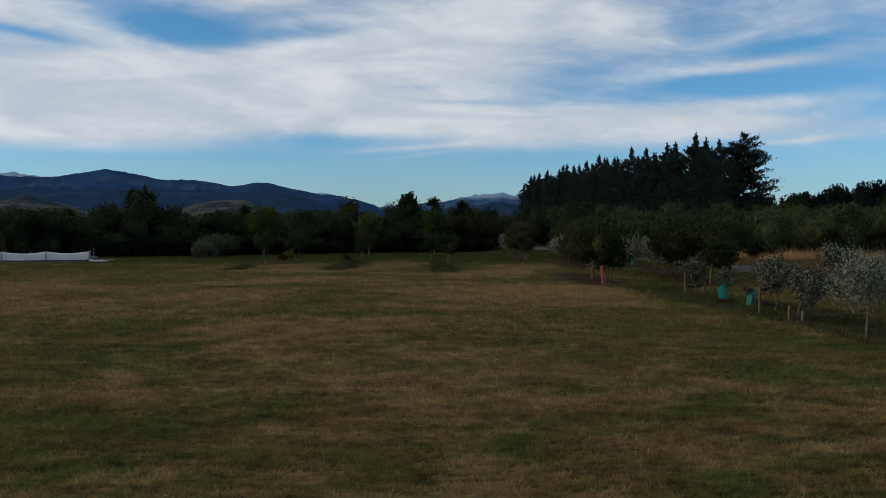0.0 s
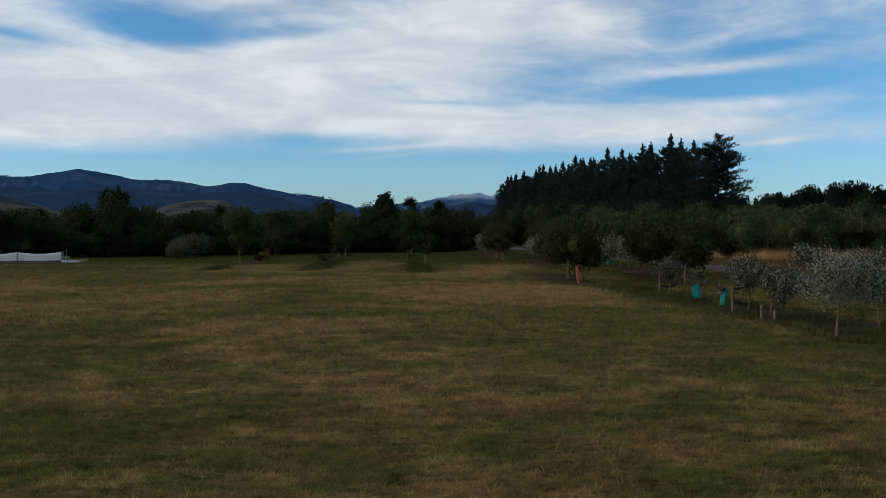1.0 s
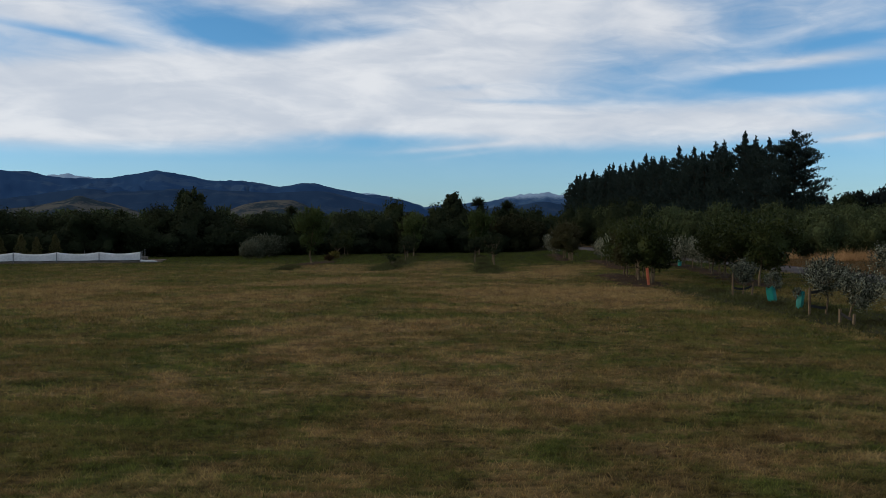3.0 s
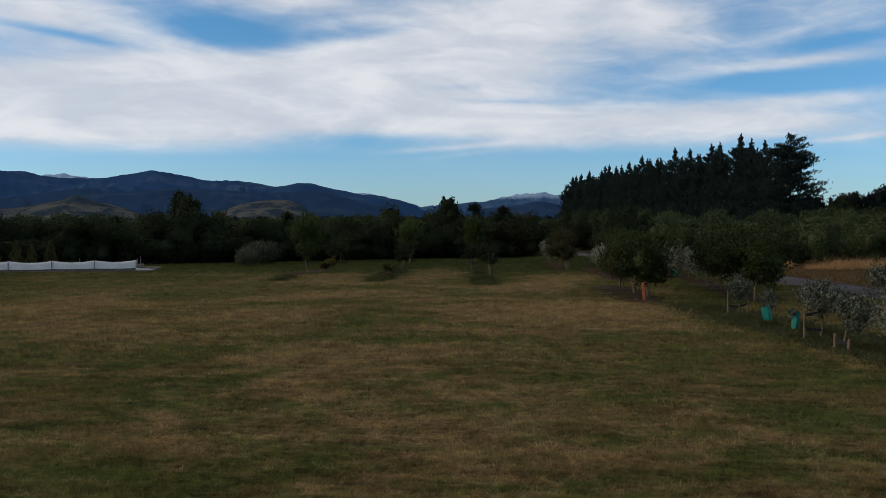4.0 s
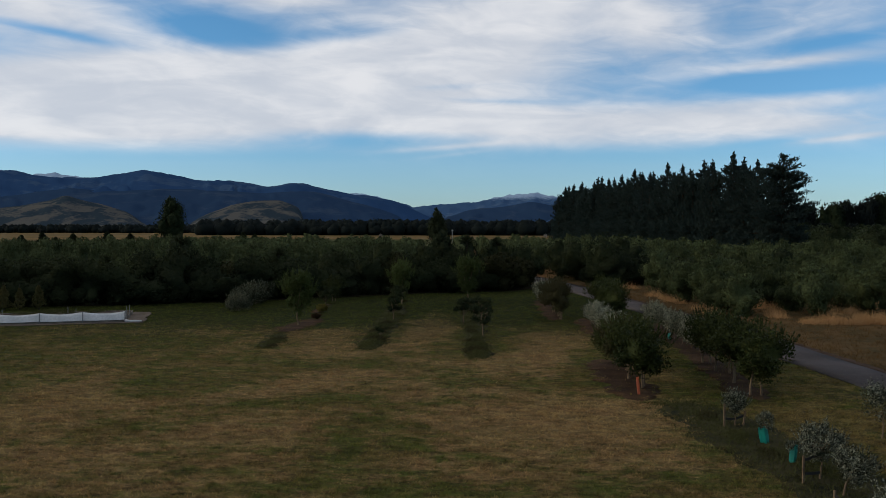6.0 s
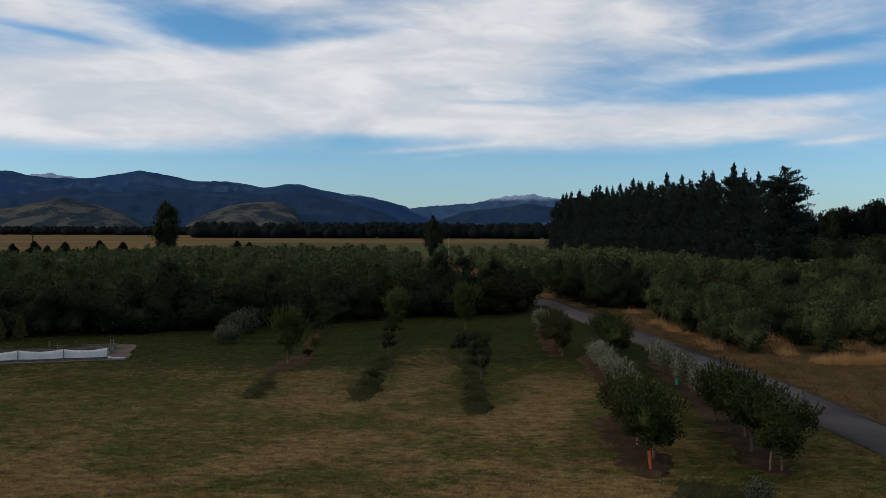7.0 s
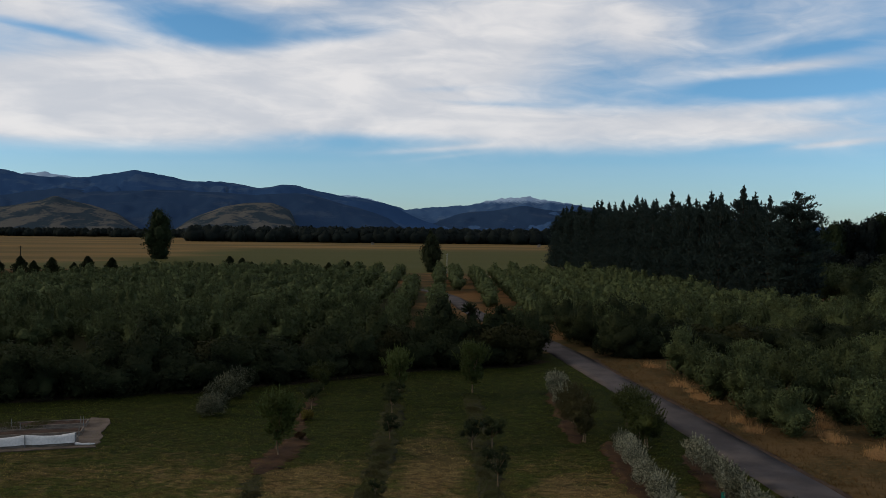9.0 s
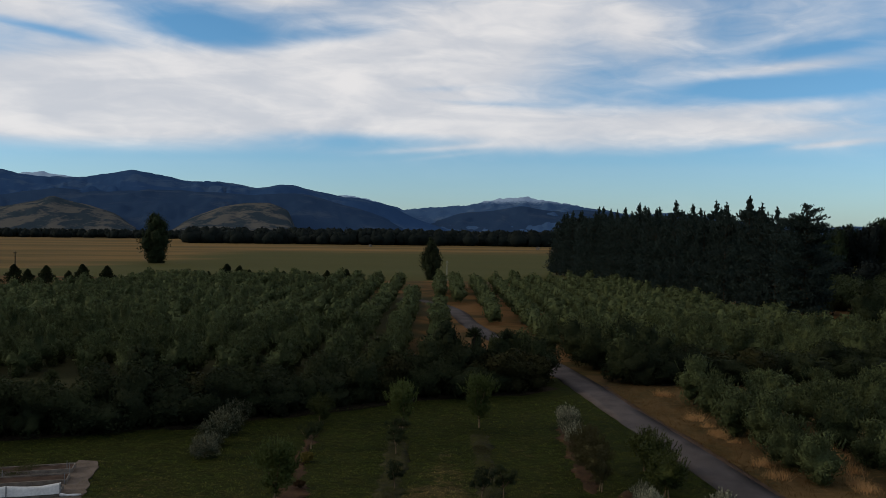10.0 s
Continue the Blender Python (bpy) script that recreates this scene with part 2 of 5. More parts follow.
def grass_materials():
    m, k, bsdf = material("lawn")
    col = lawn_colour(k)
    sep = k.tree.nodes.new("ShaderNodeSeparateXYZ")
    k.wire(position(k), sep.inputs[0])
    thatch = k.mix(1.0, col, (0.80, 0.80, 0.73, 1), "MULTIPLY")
    k.wire(k.mix(k.span(sep.outputs[1], 36.0, 54.0), thatch, k.mix(1.0, col, (0.38, 0.41, 0.36, 1), "MULTIPLY")), bsdf.inputs["Base Color"])  # colour darkened far out too, with the hedge's shade painted in
    bsdf.inputs["Roughness"].default_value = 0.95
    bsdf.inputs["Specular IOR Level"].default_value = 0.03
    bumped(k, bsdf, k.noise(position(k), 14.0, 5, 0.7), 0.6, 0.05)
    m2, k, bsdf = material("grass_blades")
    geo = k.tree.nodes.new("ShaderNodeNewGeometry")
    col = lawn_colour(k)
    col = k.mix(geo.outputs["Random Per Island"], k.mix(1.0, col, (1.40, 1.44, 1.32, 1), "MULTIPLY"), k.mix(1.0, col, (1.9, 1.92, 1.76, 1), "MULTIPLY"))
    k.wire(col, bsdf.inputs["Base Color"])
    bsdf.inputs["Roughness"].default_value = 0.8
    bsdf.inputs["Specular IOR Level"].default_value = 0.05
    tr = k.tree.nodes.new("ShaderNodeBsdfTranslucent")
    k.wire(col, tr.inputs[0])
    mixer = k.tree.nodes.new("ShaderNodeMixShader")
    mixer.inputs[0].default_value = 0.45
    k.wire(bsdf.outputs[0], mixer.inputs[1])
    k.wire(tr.outputs[0], mixer.inputs[2])
    k.wire(mixer.outputs[0], m2.node_tree.nodes["Material Output"].inputs[0])
    return m, m2


def field_material(name, a, b, c, sx, sy):
    m, k, bsdf = material(name)
    at = position(k)
    big = k.noise(k.scaled(at, sx, sy, 1), 1.0, 4, 0.55, 0.5)
    fine = k.noise(k.scaled(at, sx * 9, sy * 14, 1), 1.0, 4, 0.6)
    col = k.mix(k.span(big, 0.38, 0.6), (*a, 1), (*b, 1))
    col = k.mix(k.math("MULTIPLY", k.span(fine, 0.45, 0.7), 0.6), col, (*c, 1))
    k.wire(col, bsdf.inputs["Base Color"])
    bsdf.inputs["Roughness"].default_value = 0.95
    bsdf.inputs["Specular IOR Level"].default_value = 0.03
    bumped(k, bsdf, k.noise(at, 5.0, 4, 0.7), 0.4, 0.05)
    return m


def paddock_material():
    m = field_material("paddock", (0.152, 0.090, 0.029), (0.080, 0.056, 0.019), (0.092, 0.056, 0.020), 0.0060, 0.026)
    k = Nodes(m.node_tree)
    bsdf = m.node_tree.nodes["Principled BSDF"]
    dry = bsdf.inputs["Base Color"].links[0].from_socket
    at = position(k)
    sep = k.tree.nodes.new("ShaderNodeSeparateXYZ")
    k.wire(at, sep.inputs[0])
    wob = k.math("MULTIPLY", k.math("SUBTRACT", k.noise(at, 0.02, 4), 0.5), 90.0)
    crop = k.math("MULTIPLY", k.span(k.math("ADD", sep.outputs[0], wob), -165.0, -120.0), k.span(k.math("ADD", sep.outputs[1], wob), 590.0, 500.0))
    k.wire(k.mix(k.math("MULTIPLY", crop, 0.93), dry, (0.050, 0.050, 0.014, 1)), bsdf.inputs["Base Color"])
    return m


def hill_material(name, bush, grass, amount, patch, top=None):
    """Dark bush with bare dry-grass faces in patches, colours hazed for distance; optional pale tops."""
    m, k, bsdf = material(name)
    at = position(k)
    a = k.noise(k.scaled(at, 1, 1, 1.6), patch, 5, 0.6, 0.6)
    b = k.noise(at, patch * 9, 4, 0.6)
    f = k.math("ADD", a, k.math("MULTIPLY", k.math("SUBTRACT", b, 0.5), 0.35))
    col = k.mix(k.span(f, 1.0 - amount - 0.06, 1.0 - amount + 0.06), (*bush, 1), (*grass, 1))
    col = k.mix(k.math("MULTIPLY", b, 0.45), col, k.mix(0.5, col, (*bush, 1)))
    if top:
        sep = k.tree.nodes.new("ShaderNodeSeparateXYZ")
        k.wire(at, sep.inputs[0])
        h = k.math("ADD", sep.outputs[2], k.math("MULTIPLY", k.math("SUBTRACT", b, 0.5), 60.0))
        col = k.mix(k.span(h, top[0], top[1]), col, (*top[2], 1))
    k.wire(col, bsdf.inputs["Base Color"])
    bsdf.inputs["Roughness"].default_value = 1.0
    bsdf.inputs["Specular IOR Level"].default_value = 0.0
    return m


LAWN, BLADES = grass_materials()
ORCHARD_GRASS = field_material("orchard_grass", (0.036, 0.029, 0.010), (0.118, 0.060, 0.022), (0.080, 0.044, 0.016), 0.10, 0.14)
VERGE = field_material("dry_verge", (0.080, 0.048, 0.020), (0.042, 0.031, 0.012), (0.115, 0.069, 0.029), 0.30, 0.22)


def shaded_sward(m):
    """Paints the ground dark, as shaded, under the denser rows away from the driveway."""
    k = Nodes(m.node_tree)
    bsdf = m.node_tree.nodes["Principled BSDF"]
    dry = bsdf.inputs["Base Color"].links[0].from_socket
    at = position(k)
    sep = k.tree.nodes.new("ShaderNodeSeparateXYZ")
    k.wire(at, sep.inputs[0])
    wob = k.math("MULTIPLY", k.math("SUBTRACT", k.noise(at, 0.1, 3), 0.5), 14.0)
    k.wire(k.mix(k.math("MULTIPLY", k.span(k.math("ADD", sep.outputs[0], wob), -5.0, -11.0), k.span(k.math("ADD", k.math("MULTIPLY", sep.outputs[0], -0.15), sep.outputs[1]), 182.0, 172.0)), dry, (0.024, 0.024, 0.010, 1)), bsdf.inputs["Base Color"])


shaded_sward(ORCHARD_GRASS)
PADDOCK = paddock_material()
TRACK = rough_material("driveway_chip", (0.040, 0.034, 0.032), (0.082, 0.068, 0.063), 0.35, 40.0, 0.9, 0.5, 0.015)
GRAVEL = rough_material("pale_gravel", (0.068, 0.052, 0.040), (0.125, 0.098, 0.077), 1.2, 30.0, 0.95, 0.6, 0.02)
SOIL = rough_material("garden_soil", (0.030, 0.020, 0.015), (0.070, 0.045, 0.032), 1.5, 16.0, 0.95, 0.8, 0.05)
HEDGE_SHADE = rough_material("hedge_shade", (0.010, 0.008, 0.005), (0.026, 0.019, 0.011), 1.5, 16.0, 0.95, 0.8, 0.05)
WEEDY = rough_material("weedy_strip", (0.012, 0.013, 0.006), (0.042, 0.036, 0.015), 1.3, 9.0, 0.95, 0.8, 0.05)
MULCH = rough_material("bark_mulch", (0.022, 0.013, 0.008), (0.062, 0.034, 0.017), 1.1, 18.0, 0.95, 0.8, 0.04)
BARK = rough_material("grey_bark", (0.07, 0.055, 0.042), (0.17, 0.14, 0.11), 2.0, 22.0, 0.9, 0.6, 0.02)
DARK_BARK = rough_material("dark_bark", (0.018, 0.014, 0.010), (0.045, 0.036, 0.027), 2.0, 22.0, 0.9, 0.6, 0.02)
PALE_BARK = rough_material("pale_bark", (0.075, 0.050, 0.032), (0.18, 0.125, 0.075), 3.0, 30.0, 0.85, 0.4, 0.01)
TIMBER = rough_material("weathered_timber", (0.10, 0.08, 0.064), (0.20, 0.165, 0.132), 3.0, 26.0, 0.8, 0.4, 0.006)
OLIVE_LEAF = leaf_material("olive_leaf", (0.014, 0.019, 0.008), (0.104, 0.122, 0.048), 0.10, 0.8, 1.3)
HEDGE_LEAF = leaf_material("hedge_leaf", (0.011, 0.015, 0.009), (0.046, 0.053, 0.020), 0.25, 0.9, 1.4)
FLAX_LEAF = leaf_material("flax_leaf", (0.010, 0.011, 0.004), (0.040, 0.037, 0.013), 0.1, 0.8, 1.3)
PINE_LEAF = leaf_material("pine_needles", (0.022, 0.032, 0.029), (0.030, 0.042, 0.034), 0.45, 0.95)
POPLAR_LEAF = leaf_material("poplar_leaf", (0.006, 0.010, 0.005), (0.020, 0.028, 0.011), 0.06, 0.8)
SILVER_LEAF = leaf_material("silver_leaf", (0.018, 0.023, 0.010), (0.31, 0.295, 0.205), 0.12, 0.6, 2.8, 0.62)
STAKED_LEAF = leaf_material("staked_silver_leaf", (0.014, 0.018, 0.010), (0.25, 0.25, 0.18), 0.08, 0.6, 4.0, 0.75)
GREY_LEAF = leaf_material("grey_leaf", (0.016, 0.021, 0.009), (0.145, 0.14, 0.088), 0.1, 0.7, 2.8, 0.6)
CITRUS_LEAF = leaf_material("citrus_leaf", (0.008, 0.013, 0.004), (0.070, 0.078, 0.020), 0.15, 0.55, 1.6)
FRESH_LEAF = leaf_material("fresh_leaf", (0.024, 0.034, 0.009), (0.084, 0.102, 0.030), 0.3, 0.6)
RUSSET_LEAF = leaf_material("russet_leaf", (0.016, 0.015, 0.006), (0.060, 0.052, 0.020), 0.15, 0.7)
DARK_LEAF = leaf_material("dark_leaf", (0.010, 0.014, 0.008), (0.042, 0.049, 0.018), 0.25, 0.9, 1.4)
VERGE_BLADES = leaf_material("verge_blades", (0.050, 0.030, 0.011), (0.165, 0.096, 0.038), 0.3, 0.8, 1.4)
STRAW = leaf_material("straw", (0.24, 0.125, 0.050), (0.54, 0.32, 0.145), 0.3)
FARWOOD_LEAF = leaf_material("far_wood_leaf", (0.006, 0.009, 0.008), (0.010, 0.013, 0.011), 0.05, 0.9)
# blue distance haze is mixed into these base colours
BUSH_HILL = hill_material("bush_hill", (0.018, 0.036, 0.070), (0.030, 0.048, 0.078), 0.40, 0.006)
HAZE_HILL = hill_material("haze_hill", (0.020, 0.046, 0.100), (0.036, 0.064, 0.112), 0.42, 0.005)
# pale patches here paint in sunlit faces as well as dry grass
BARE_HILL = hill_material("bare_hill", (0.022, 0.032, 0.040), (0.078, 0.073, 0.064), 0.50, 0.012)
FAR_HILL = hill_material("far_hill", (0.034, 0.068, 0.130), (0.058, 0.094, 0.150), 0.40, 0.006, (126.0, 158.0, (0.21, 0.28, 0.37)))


def paint(name, colour, rough=0.5):
    m, k, bsdf = material(name)
    n = k.noise(position(k), 9.0, 4, 0.6)
    k.wire(k.mix(k.span(n, 0.3, 0.75), (*[c * 0.78 for c in colour], 1), (*colour, 1)), bsdf.inputs["Base Color"])
    bsdf.inputs["Roughness"].default_value = rough
    return m


TEAL = paint("teal_plastic", (0.010, 0.30, 0.24), 0.45)
ORANGE = paint("orange_mesh", (0.62, 0.16, 0.07), 0.6)
TIE = paint("black_rubber", (0.014, 0.011, 0.009), 0.95)
NET = paint("white_netting", (0.56, 0.53, 0.50), 0.9)
GALV = paint("grey_steel", (0.13, 0.13, 0.13), 0.5)
WHITE = paint("white_paint", (0.24, 0.24, 0.22), 0.7)

# ---------------------------------------------------------------- mesh helpers


def mesh_np(name, verts, *face_sets, mats=(), slots=None, smooth=False):
    """A mesh from arrays of vertices and of faces (each set has its own corner count)."""
    me = bpy.data.meshes.new(name)
    verts = np.asarray(verts, dtype=np.float32)
    face_sets = [np.asarray(f, dtype=np.int32) for f in face_sets if len(f)]
    counts = np.concatenate([np.full(len(f), f.shape[1], dtype=np.int32) for f in face_sets])
    me.vertices.add(len(verts))
    me.vertices.foreach_set("co", verts.ravel())
    me.loops.add(int(counts.sum()))
    me.loops.foreach_set("vertex_index", np.concatenate([f.ravel() for f in face_sets]))
    me.polygons.add(len(counts))
    me.polygons.foreach_set("loop_start", np.concatenate([[0], np.cumsum(counts)[:-1]]).astype(np.int32))
    for m in mats:
        me.materials.append(m)
    if slots is not None:
        me.polygons.foreach_set("material_index", np.asarray(slots, dtype=np.int32))
    me.polygons.foreach_set("use_smooth", np.full(len(counts), smooth))
    me.update(calc_edges=True)
    return me


def join(*pieces):
    """Join (verts, quads) pieces."""
    vs, fs, n = [], [], 0
    for v, f in pieces:
        vs.append(v)
        fs.append(np.asarray(f) + n)
        n += len(v)
    return np.concatenate(vs), np.concatenate(fs)


def part(name, piece, mat, parent=None, label="", smooth=False):
    """One mesh object under a thing; piece is (verts, quads), a bmesh or a mesh."""
    if isinstance(piece, bpy.types.Mesh):
        me = piece
    elif isinstance(piece, bmesh.types.BMesh):
        me = bpy.data.meshes.new(name)
        piece.to_mesh(me)
        piece.free()
        me.materials.append(mat)
    else:
        me = mesh_np(name, piece[0], piece[1], mats=(mat,), smooth=smooth)
    ob = new(name, me)
    ob.parent = parent
    return tagged(ob, label) if label else ob


def unit(v):
    return v / np.maximum(np.linalg.norm(v, axis=-1, keepdims=True), 1e-9)


def tube(points, radii, sides=7):
    """A tapered tube along points, closed at the end."""
    pts, radii = np.asarray(points, float), np.asarray(radii, float)
    way = unit(np.gradient(pts, axis=0))
    side = unit(np.cross(way, np.tile((0.31, 0.93, 0.2), (len(pts), 1))))
    other = np.cross(way, side)
    a = np.linspace(0, 2 * np.pi, sides, endpoint=False)
    ring = np.cos(a)[None, :, None] * side[:, None] + np.sin(a)[None, :, None] * other[:, None]
    v = (pts[:, None] + ring * radii[:, None, None]).reshape(-1, 3)
    i = np.arange(len(pts) - 1)[:, None] * sides
    j = np.arange(sides)[None]
    jn = (j + 1) % sides
    f = np.stack([i + j, i + jn, i + sides + jn, i + sides + j], -1).reshape(-1, 4)
    return v, f


def box(cx, cy, cz, sx, sy, sz, yaw=0.0, bevel=0.0):
    bm = bmesh.new()
    bmesh.ops.create_cube(bm, size=1.0, matrix=Matrix.Translation((cx, cy, cz)) @ Matrix.Rotation(yaw, 4, "Z") @ Matrix.Diagonal((sx, sy, sz, 1)))
    if bevel:
        bmesh.ops.bevel(bm, geom=bm.edges[:], offset=bevel, segments=1, affect="EDGES")
    return bm


def leaf_quads(rng, centre, axis, length, width, face=None):
    """Diamond leaves, one quad each; face is the way that they roughly turn to."""
    n = len(centre)
    axis = unit(axis)
    side = unit(np.cross(axis, rng.normal(size=(n, 3)) * (1.0 if face is None else 0.4) + (0 if face is None else face)))
    length, width = np.broadcast_to(length, n)[:, None], np.broadcast_to(width, n)[:, None]
    v = np.stack([centre - axis * length * 0.5, centre + side * width * 0.5, centre + axis * length * 0.5, centre - side * width * 0.5], 1)
    f = np.arange(4 * n).reshape(n, 4)
    return v.reshape(-1, 3), f


def blob_leaves(rng, blobs, count, length, width, shell=0.55, up=0.35, out=0.7):
    """Leaves spread through the outer part of ellipsoid clumps."""
    b = np.asarray(blobs, float)
    w = (b[:, 3] * b[:, 4] + b[:, 4] * b[:, 5] + b[:, 3] * b[:, 5])
    pick = rng.choice(len(b), count, p=w / w.sum())
    d = unit(rng.normal(size=(count, 3)))
    r = shell + (1.10 - shell) * rng.random(count) ** 0.8
    c = b[pick, :3] + d * b[pick, 3:] * r[:, None]
    lie = rng.normal(size=(count, 3)) * 0.8 + np.array((0, 0, up))
    axis = unit(lie - d * (lie * d).sum(1, keepdims=True)) + d * out  # along the clump's face, tips standing off
    s = rng.uniform(0.65, 1.3, count)
    return leaf_quads(rng, c, axis, length * s, width * s, d)


def blob_core(rng, blobs, scale=0.72, nu=7, nv=5):
    """The shaded, leafy inside of a clump: lumpy low shells."""
    pieces = []
    for x, y, z, rx, ry, rz in blobs:
        a, e = np.meshgrid(np.linspace(0, 2 * np.pi, nu, endpoint=False), np.linspace(-1.45, 1.45, nv))
        d = np.stack([np.cos(a) * np.cos(e), np.sin(a) * np.cos(e), np.sin(e)], -1).reshape(-1, 3)
        v = np.array((x, y, z)) + d * np.array((rx, ry, rz)) * scale * rng.uniform(0.75, 1.12, (len(d), 1))
        i = np.arange(nv - 1)[:, None] * nu
        j = np.arange(nu)[None]
        jn = (j + 1) % nu
        pieces.append((v, np.stack([i + j, i + jn, i + nu + jn, i + nu + j], -1).reshape(-1, 4)))
    return join(*pieces)


def hull(rng, blobs, height, scale=0.84, nu=22, nv=14):
    """The closed leafy surface round the clumps, with creases where they meet."""
    b = np.asarray(blobs, float)
    c = np.array((0, 0, height * 0.45))
    a, e = np.meshgrid(np.linspace(0, 2 * np.pi, nu, endpoint=False), np.linspace(-1.5, 1.5, nv))
    a = a + rng.normal(0, 0.05, a.shape)
    d = np.stack([np.cos(a) * np.cos(e), np.sin(a) * np.cos(e), np.sin(e)], -1).reshape(-1, 3)
    far = np.full(len(d), 0.25 * height)
    for q in b:
        o, w = (c - q[:3]) / q[3:], d / q[3:]
        k0, k1, k2 = (w * w).sum(1), (w * o).sum(1), (o * o).sum() - 1
        root = k1 * k1 - k0 * k2
        far = np.maximum(far, np.where(root > 0, (-k1 + np.sqrt(np.maximum(root, 0))) / k0, 0))
    v = c + d * (far * scale * rng.uniform(0.76, 1.06, len(d)))[:, None]
    v[:, 2] = np.maximum(v[:, 2], 0.03)
    i = np.arange(nv - 1)[:, None] * nu
    j = np.arange(nu)[None]
    jn = (j + 1) % nu
    return v, np.stack([i + j, i + jn, i + nu + jn, i + nu + j], -1).reshape(-1, 4)


def crown_core(rng, z0, z1, radius, scale=0.7, count=90, grain=1.0):
    """The crowded inside of a crown: broad ragged sprays that stop the light."""
    d = unit(rng.normal(size=(count, 3))) * np.array((radius, radius, (z1 - z0) / 2)) * scale * rng.uniform(0.2, 1.0, (count, 1)) ** 0.5
    size = rng.uniform(0.28, 0.5, count) * radius * grain
    return leaf_quads(rng, np.array((0, 0, (z0 + z1) / 2)) + d, rng.normal(size=(count, 3)), size, size * 0.6)


def sprigs(rng, z1, radius, count, reach, length, width, top=0.72):
    """Upright leafy shoots that break the outline of a crown."""
    per = 9
    a, r = rng.uniform(0, 6.283, count), radius * 0.85 * np.sqrt(rng.random(count))
    z = z1 - (z1 * (1 - top)) * (r / radius) ** 2 - reach * 0.4
    way = unit(np.stack([np.cos(a) * r / radius * 0.6, np.sin(a) * r / radius * 0.6, np.ones(count)], -1) + rng.normal(0, 0.15, (count, 3)))
    base = np.stack([np.cos(a) * r, np.sin(a) * r, z], -1)
    t = np.tile(np.linspace(0, 1, per), count)
    c = np.repeat(base, per, 0) + np.repeat(way, per, 0) * (t * reach * np.repeat(rng.uniform(0.6, 1.3, count), per))[:, None]
    d = np.repeat(way, per, 0) * 0.9 + rng.normal(0, 0.5, (count * per, 3))
    return leaf_quads(rng, c, d, length, width)


def crown_blobs(rng, n, cx, cy, z0, z1, radius, size, square=3):
    """Clumps that fill a rounded crown from z0 to z1."""
    out = []
    h = (z1 - z0) / 2
    for i in range(n):
        a = 2 * math.pi * (i * 0.618 + rng.uniform(0, 0.2))
        e = rng.uniform(-1, 1)
        r = radius * math.sqrt(max(0.08, 1 - abs(e) ** square)) * rng.uniform(0.4, 0.78)
        s = size * rng.uniform(0.75, 1.25)
        out.append((cx + math.cos(a) * r, cy + math.sin(a) * r, (z0 + z1) / 2 + e * (h - size * 0.6), s, s, s * rng.uniform(0.8, 1.1)))
    return out


def limbs(rng, blobs, base, fork, r0, count=5, sides=6):
    """A trunk that forks into limbs reaching the clumps."""
    bx, by = base[:2]
    lean = rng.normal(0, 0.05, 2) * fork
    top = np.array((bx + lean[0], by + lean[1], fork))
    mid = np.array((bx + lean[0] * 0.2 + rng.normal(0, 0.03), by, fork * 0.5))
    pieces = [tube([(bx, by, -0.08), (bx, by, 0.05), mid, top], [r0 * 1.35, r0 * 1.1, r0 * 0.9, r0 * 0.8], sides + 1)]
    order = rng.permutation(len(blobs))[:count]
    for i in order:
        t = np.array(blobs[i][:3])
        m = (top + t) / 2 + rng.normal(0, 0.06, 3) * np.linalg.norm(t - top) - np.array((0, 0, 0.08))
        pieces.append(tube([top - (0, 0, r0), m, t], [r0 * 0.6, r0 * 0.4, r0 * 0.15], sides))
    return join(*pieces)


def plant(name, crown_mesh, trunk_mesh, m, label, category, group=""):
    """A tree or shrub: an empty with trunk and crown."""
    ob = tagged(new(name), label, category, group)
    if trunk_mesh:
        new("trunk", trunk_mesh).parent = ob
    new("crown", crown_mesh).parent = ob
    ob.matrix_basis = m
    return ob


def spot(x, y, z=0.0, turn=0.0, s=1.0, sz=None):
    """A pose on the ground, z above it."""
    return Matrix.Translation((x, y, float(ground_z(x, y)) + z)) @ Matrix.Rotation(turn, 4, "Z") @ Matrix.Diagonal((s, s, sz or s, 1))


def planted(ob, m):
    """A copy of a plant at m, scale included."""
    made = copy_thing(ob, Matrix.Identity(4))
    made.matrix_basis = m
    return made


RNG = np.random.default_rng(11)

# ---------------------------------------------------------------- ground


def step(a, b, x):
    t = np.clip((np.asarray(x, float) - a) / (b - a), 0, 1)
    return t * t * (3 - 2 * t)


def ground_z(x, y):
    """The lawn dips a little towards the hedge; the land falls further beyond the orchard."""
    lawn = np.interp(y, [0, 12, 40, 55, 75, 100, 235], [0.2, 0.2, -0.02, -0.18, -0.33, -0.3, -0.3])
    right = np.interp(y, [0, 90, 120, 235], [0.03, 0.03, -0.2, -0.3])
    m = step(2, 9, x)
    return lawn * (1 - m) + right * m - 2.6 * step(238, 345, y)


ROAD = [(22.6, -30), (18.9, 0), (16.4, 18), (14.4, 33), (13.5, 45), (12.3, 53), (11.0, 63), (9.3, 73), (8.3, 82), (5.6, 98), (1.6, 115), (-1.2, 130), (-3.0, 147), (-6.2, 160), (-13, 172)]


def road_x(y):
    return np.interp(y, [p[1] for p in ROAD], [p[0] for p in ROAD])


def hedge_y(x):
    """The line of the hedge's foot."""
    return np.interp(x, [-70, -40, -29, -20, -7, 5, 16, 24, 40, 80], [50, 58, 61.5, 65.5, 75.0, 79.5, 82, 83, 84, 86])


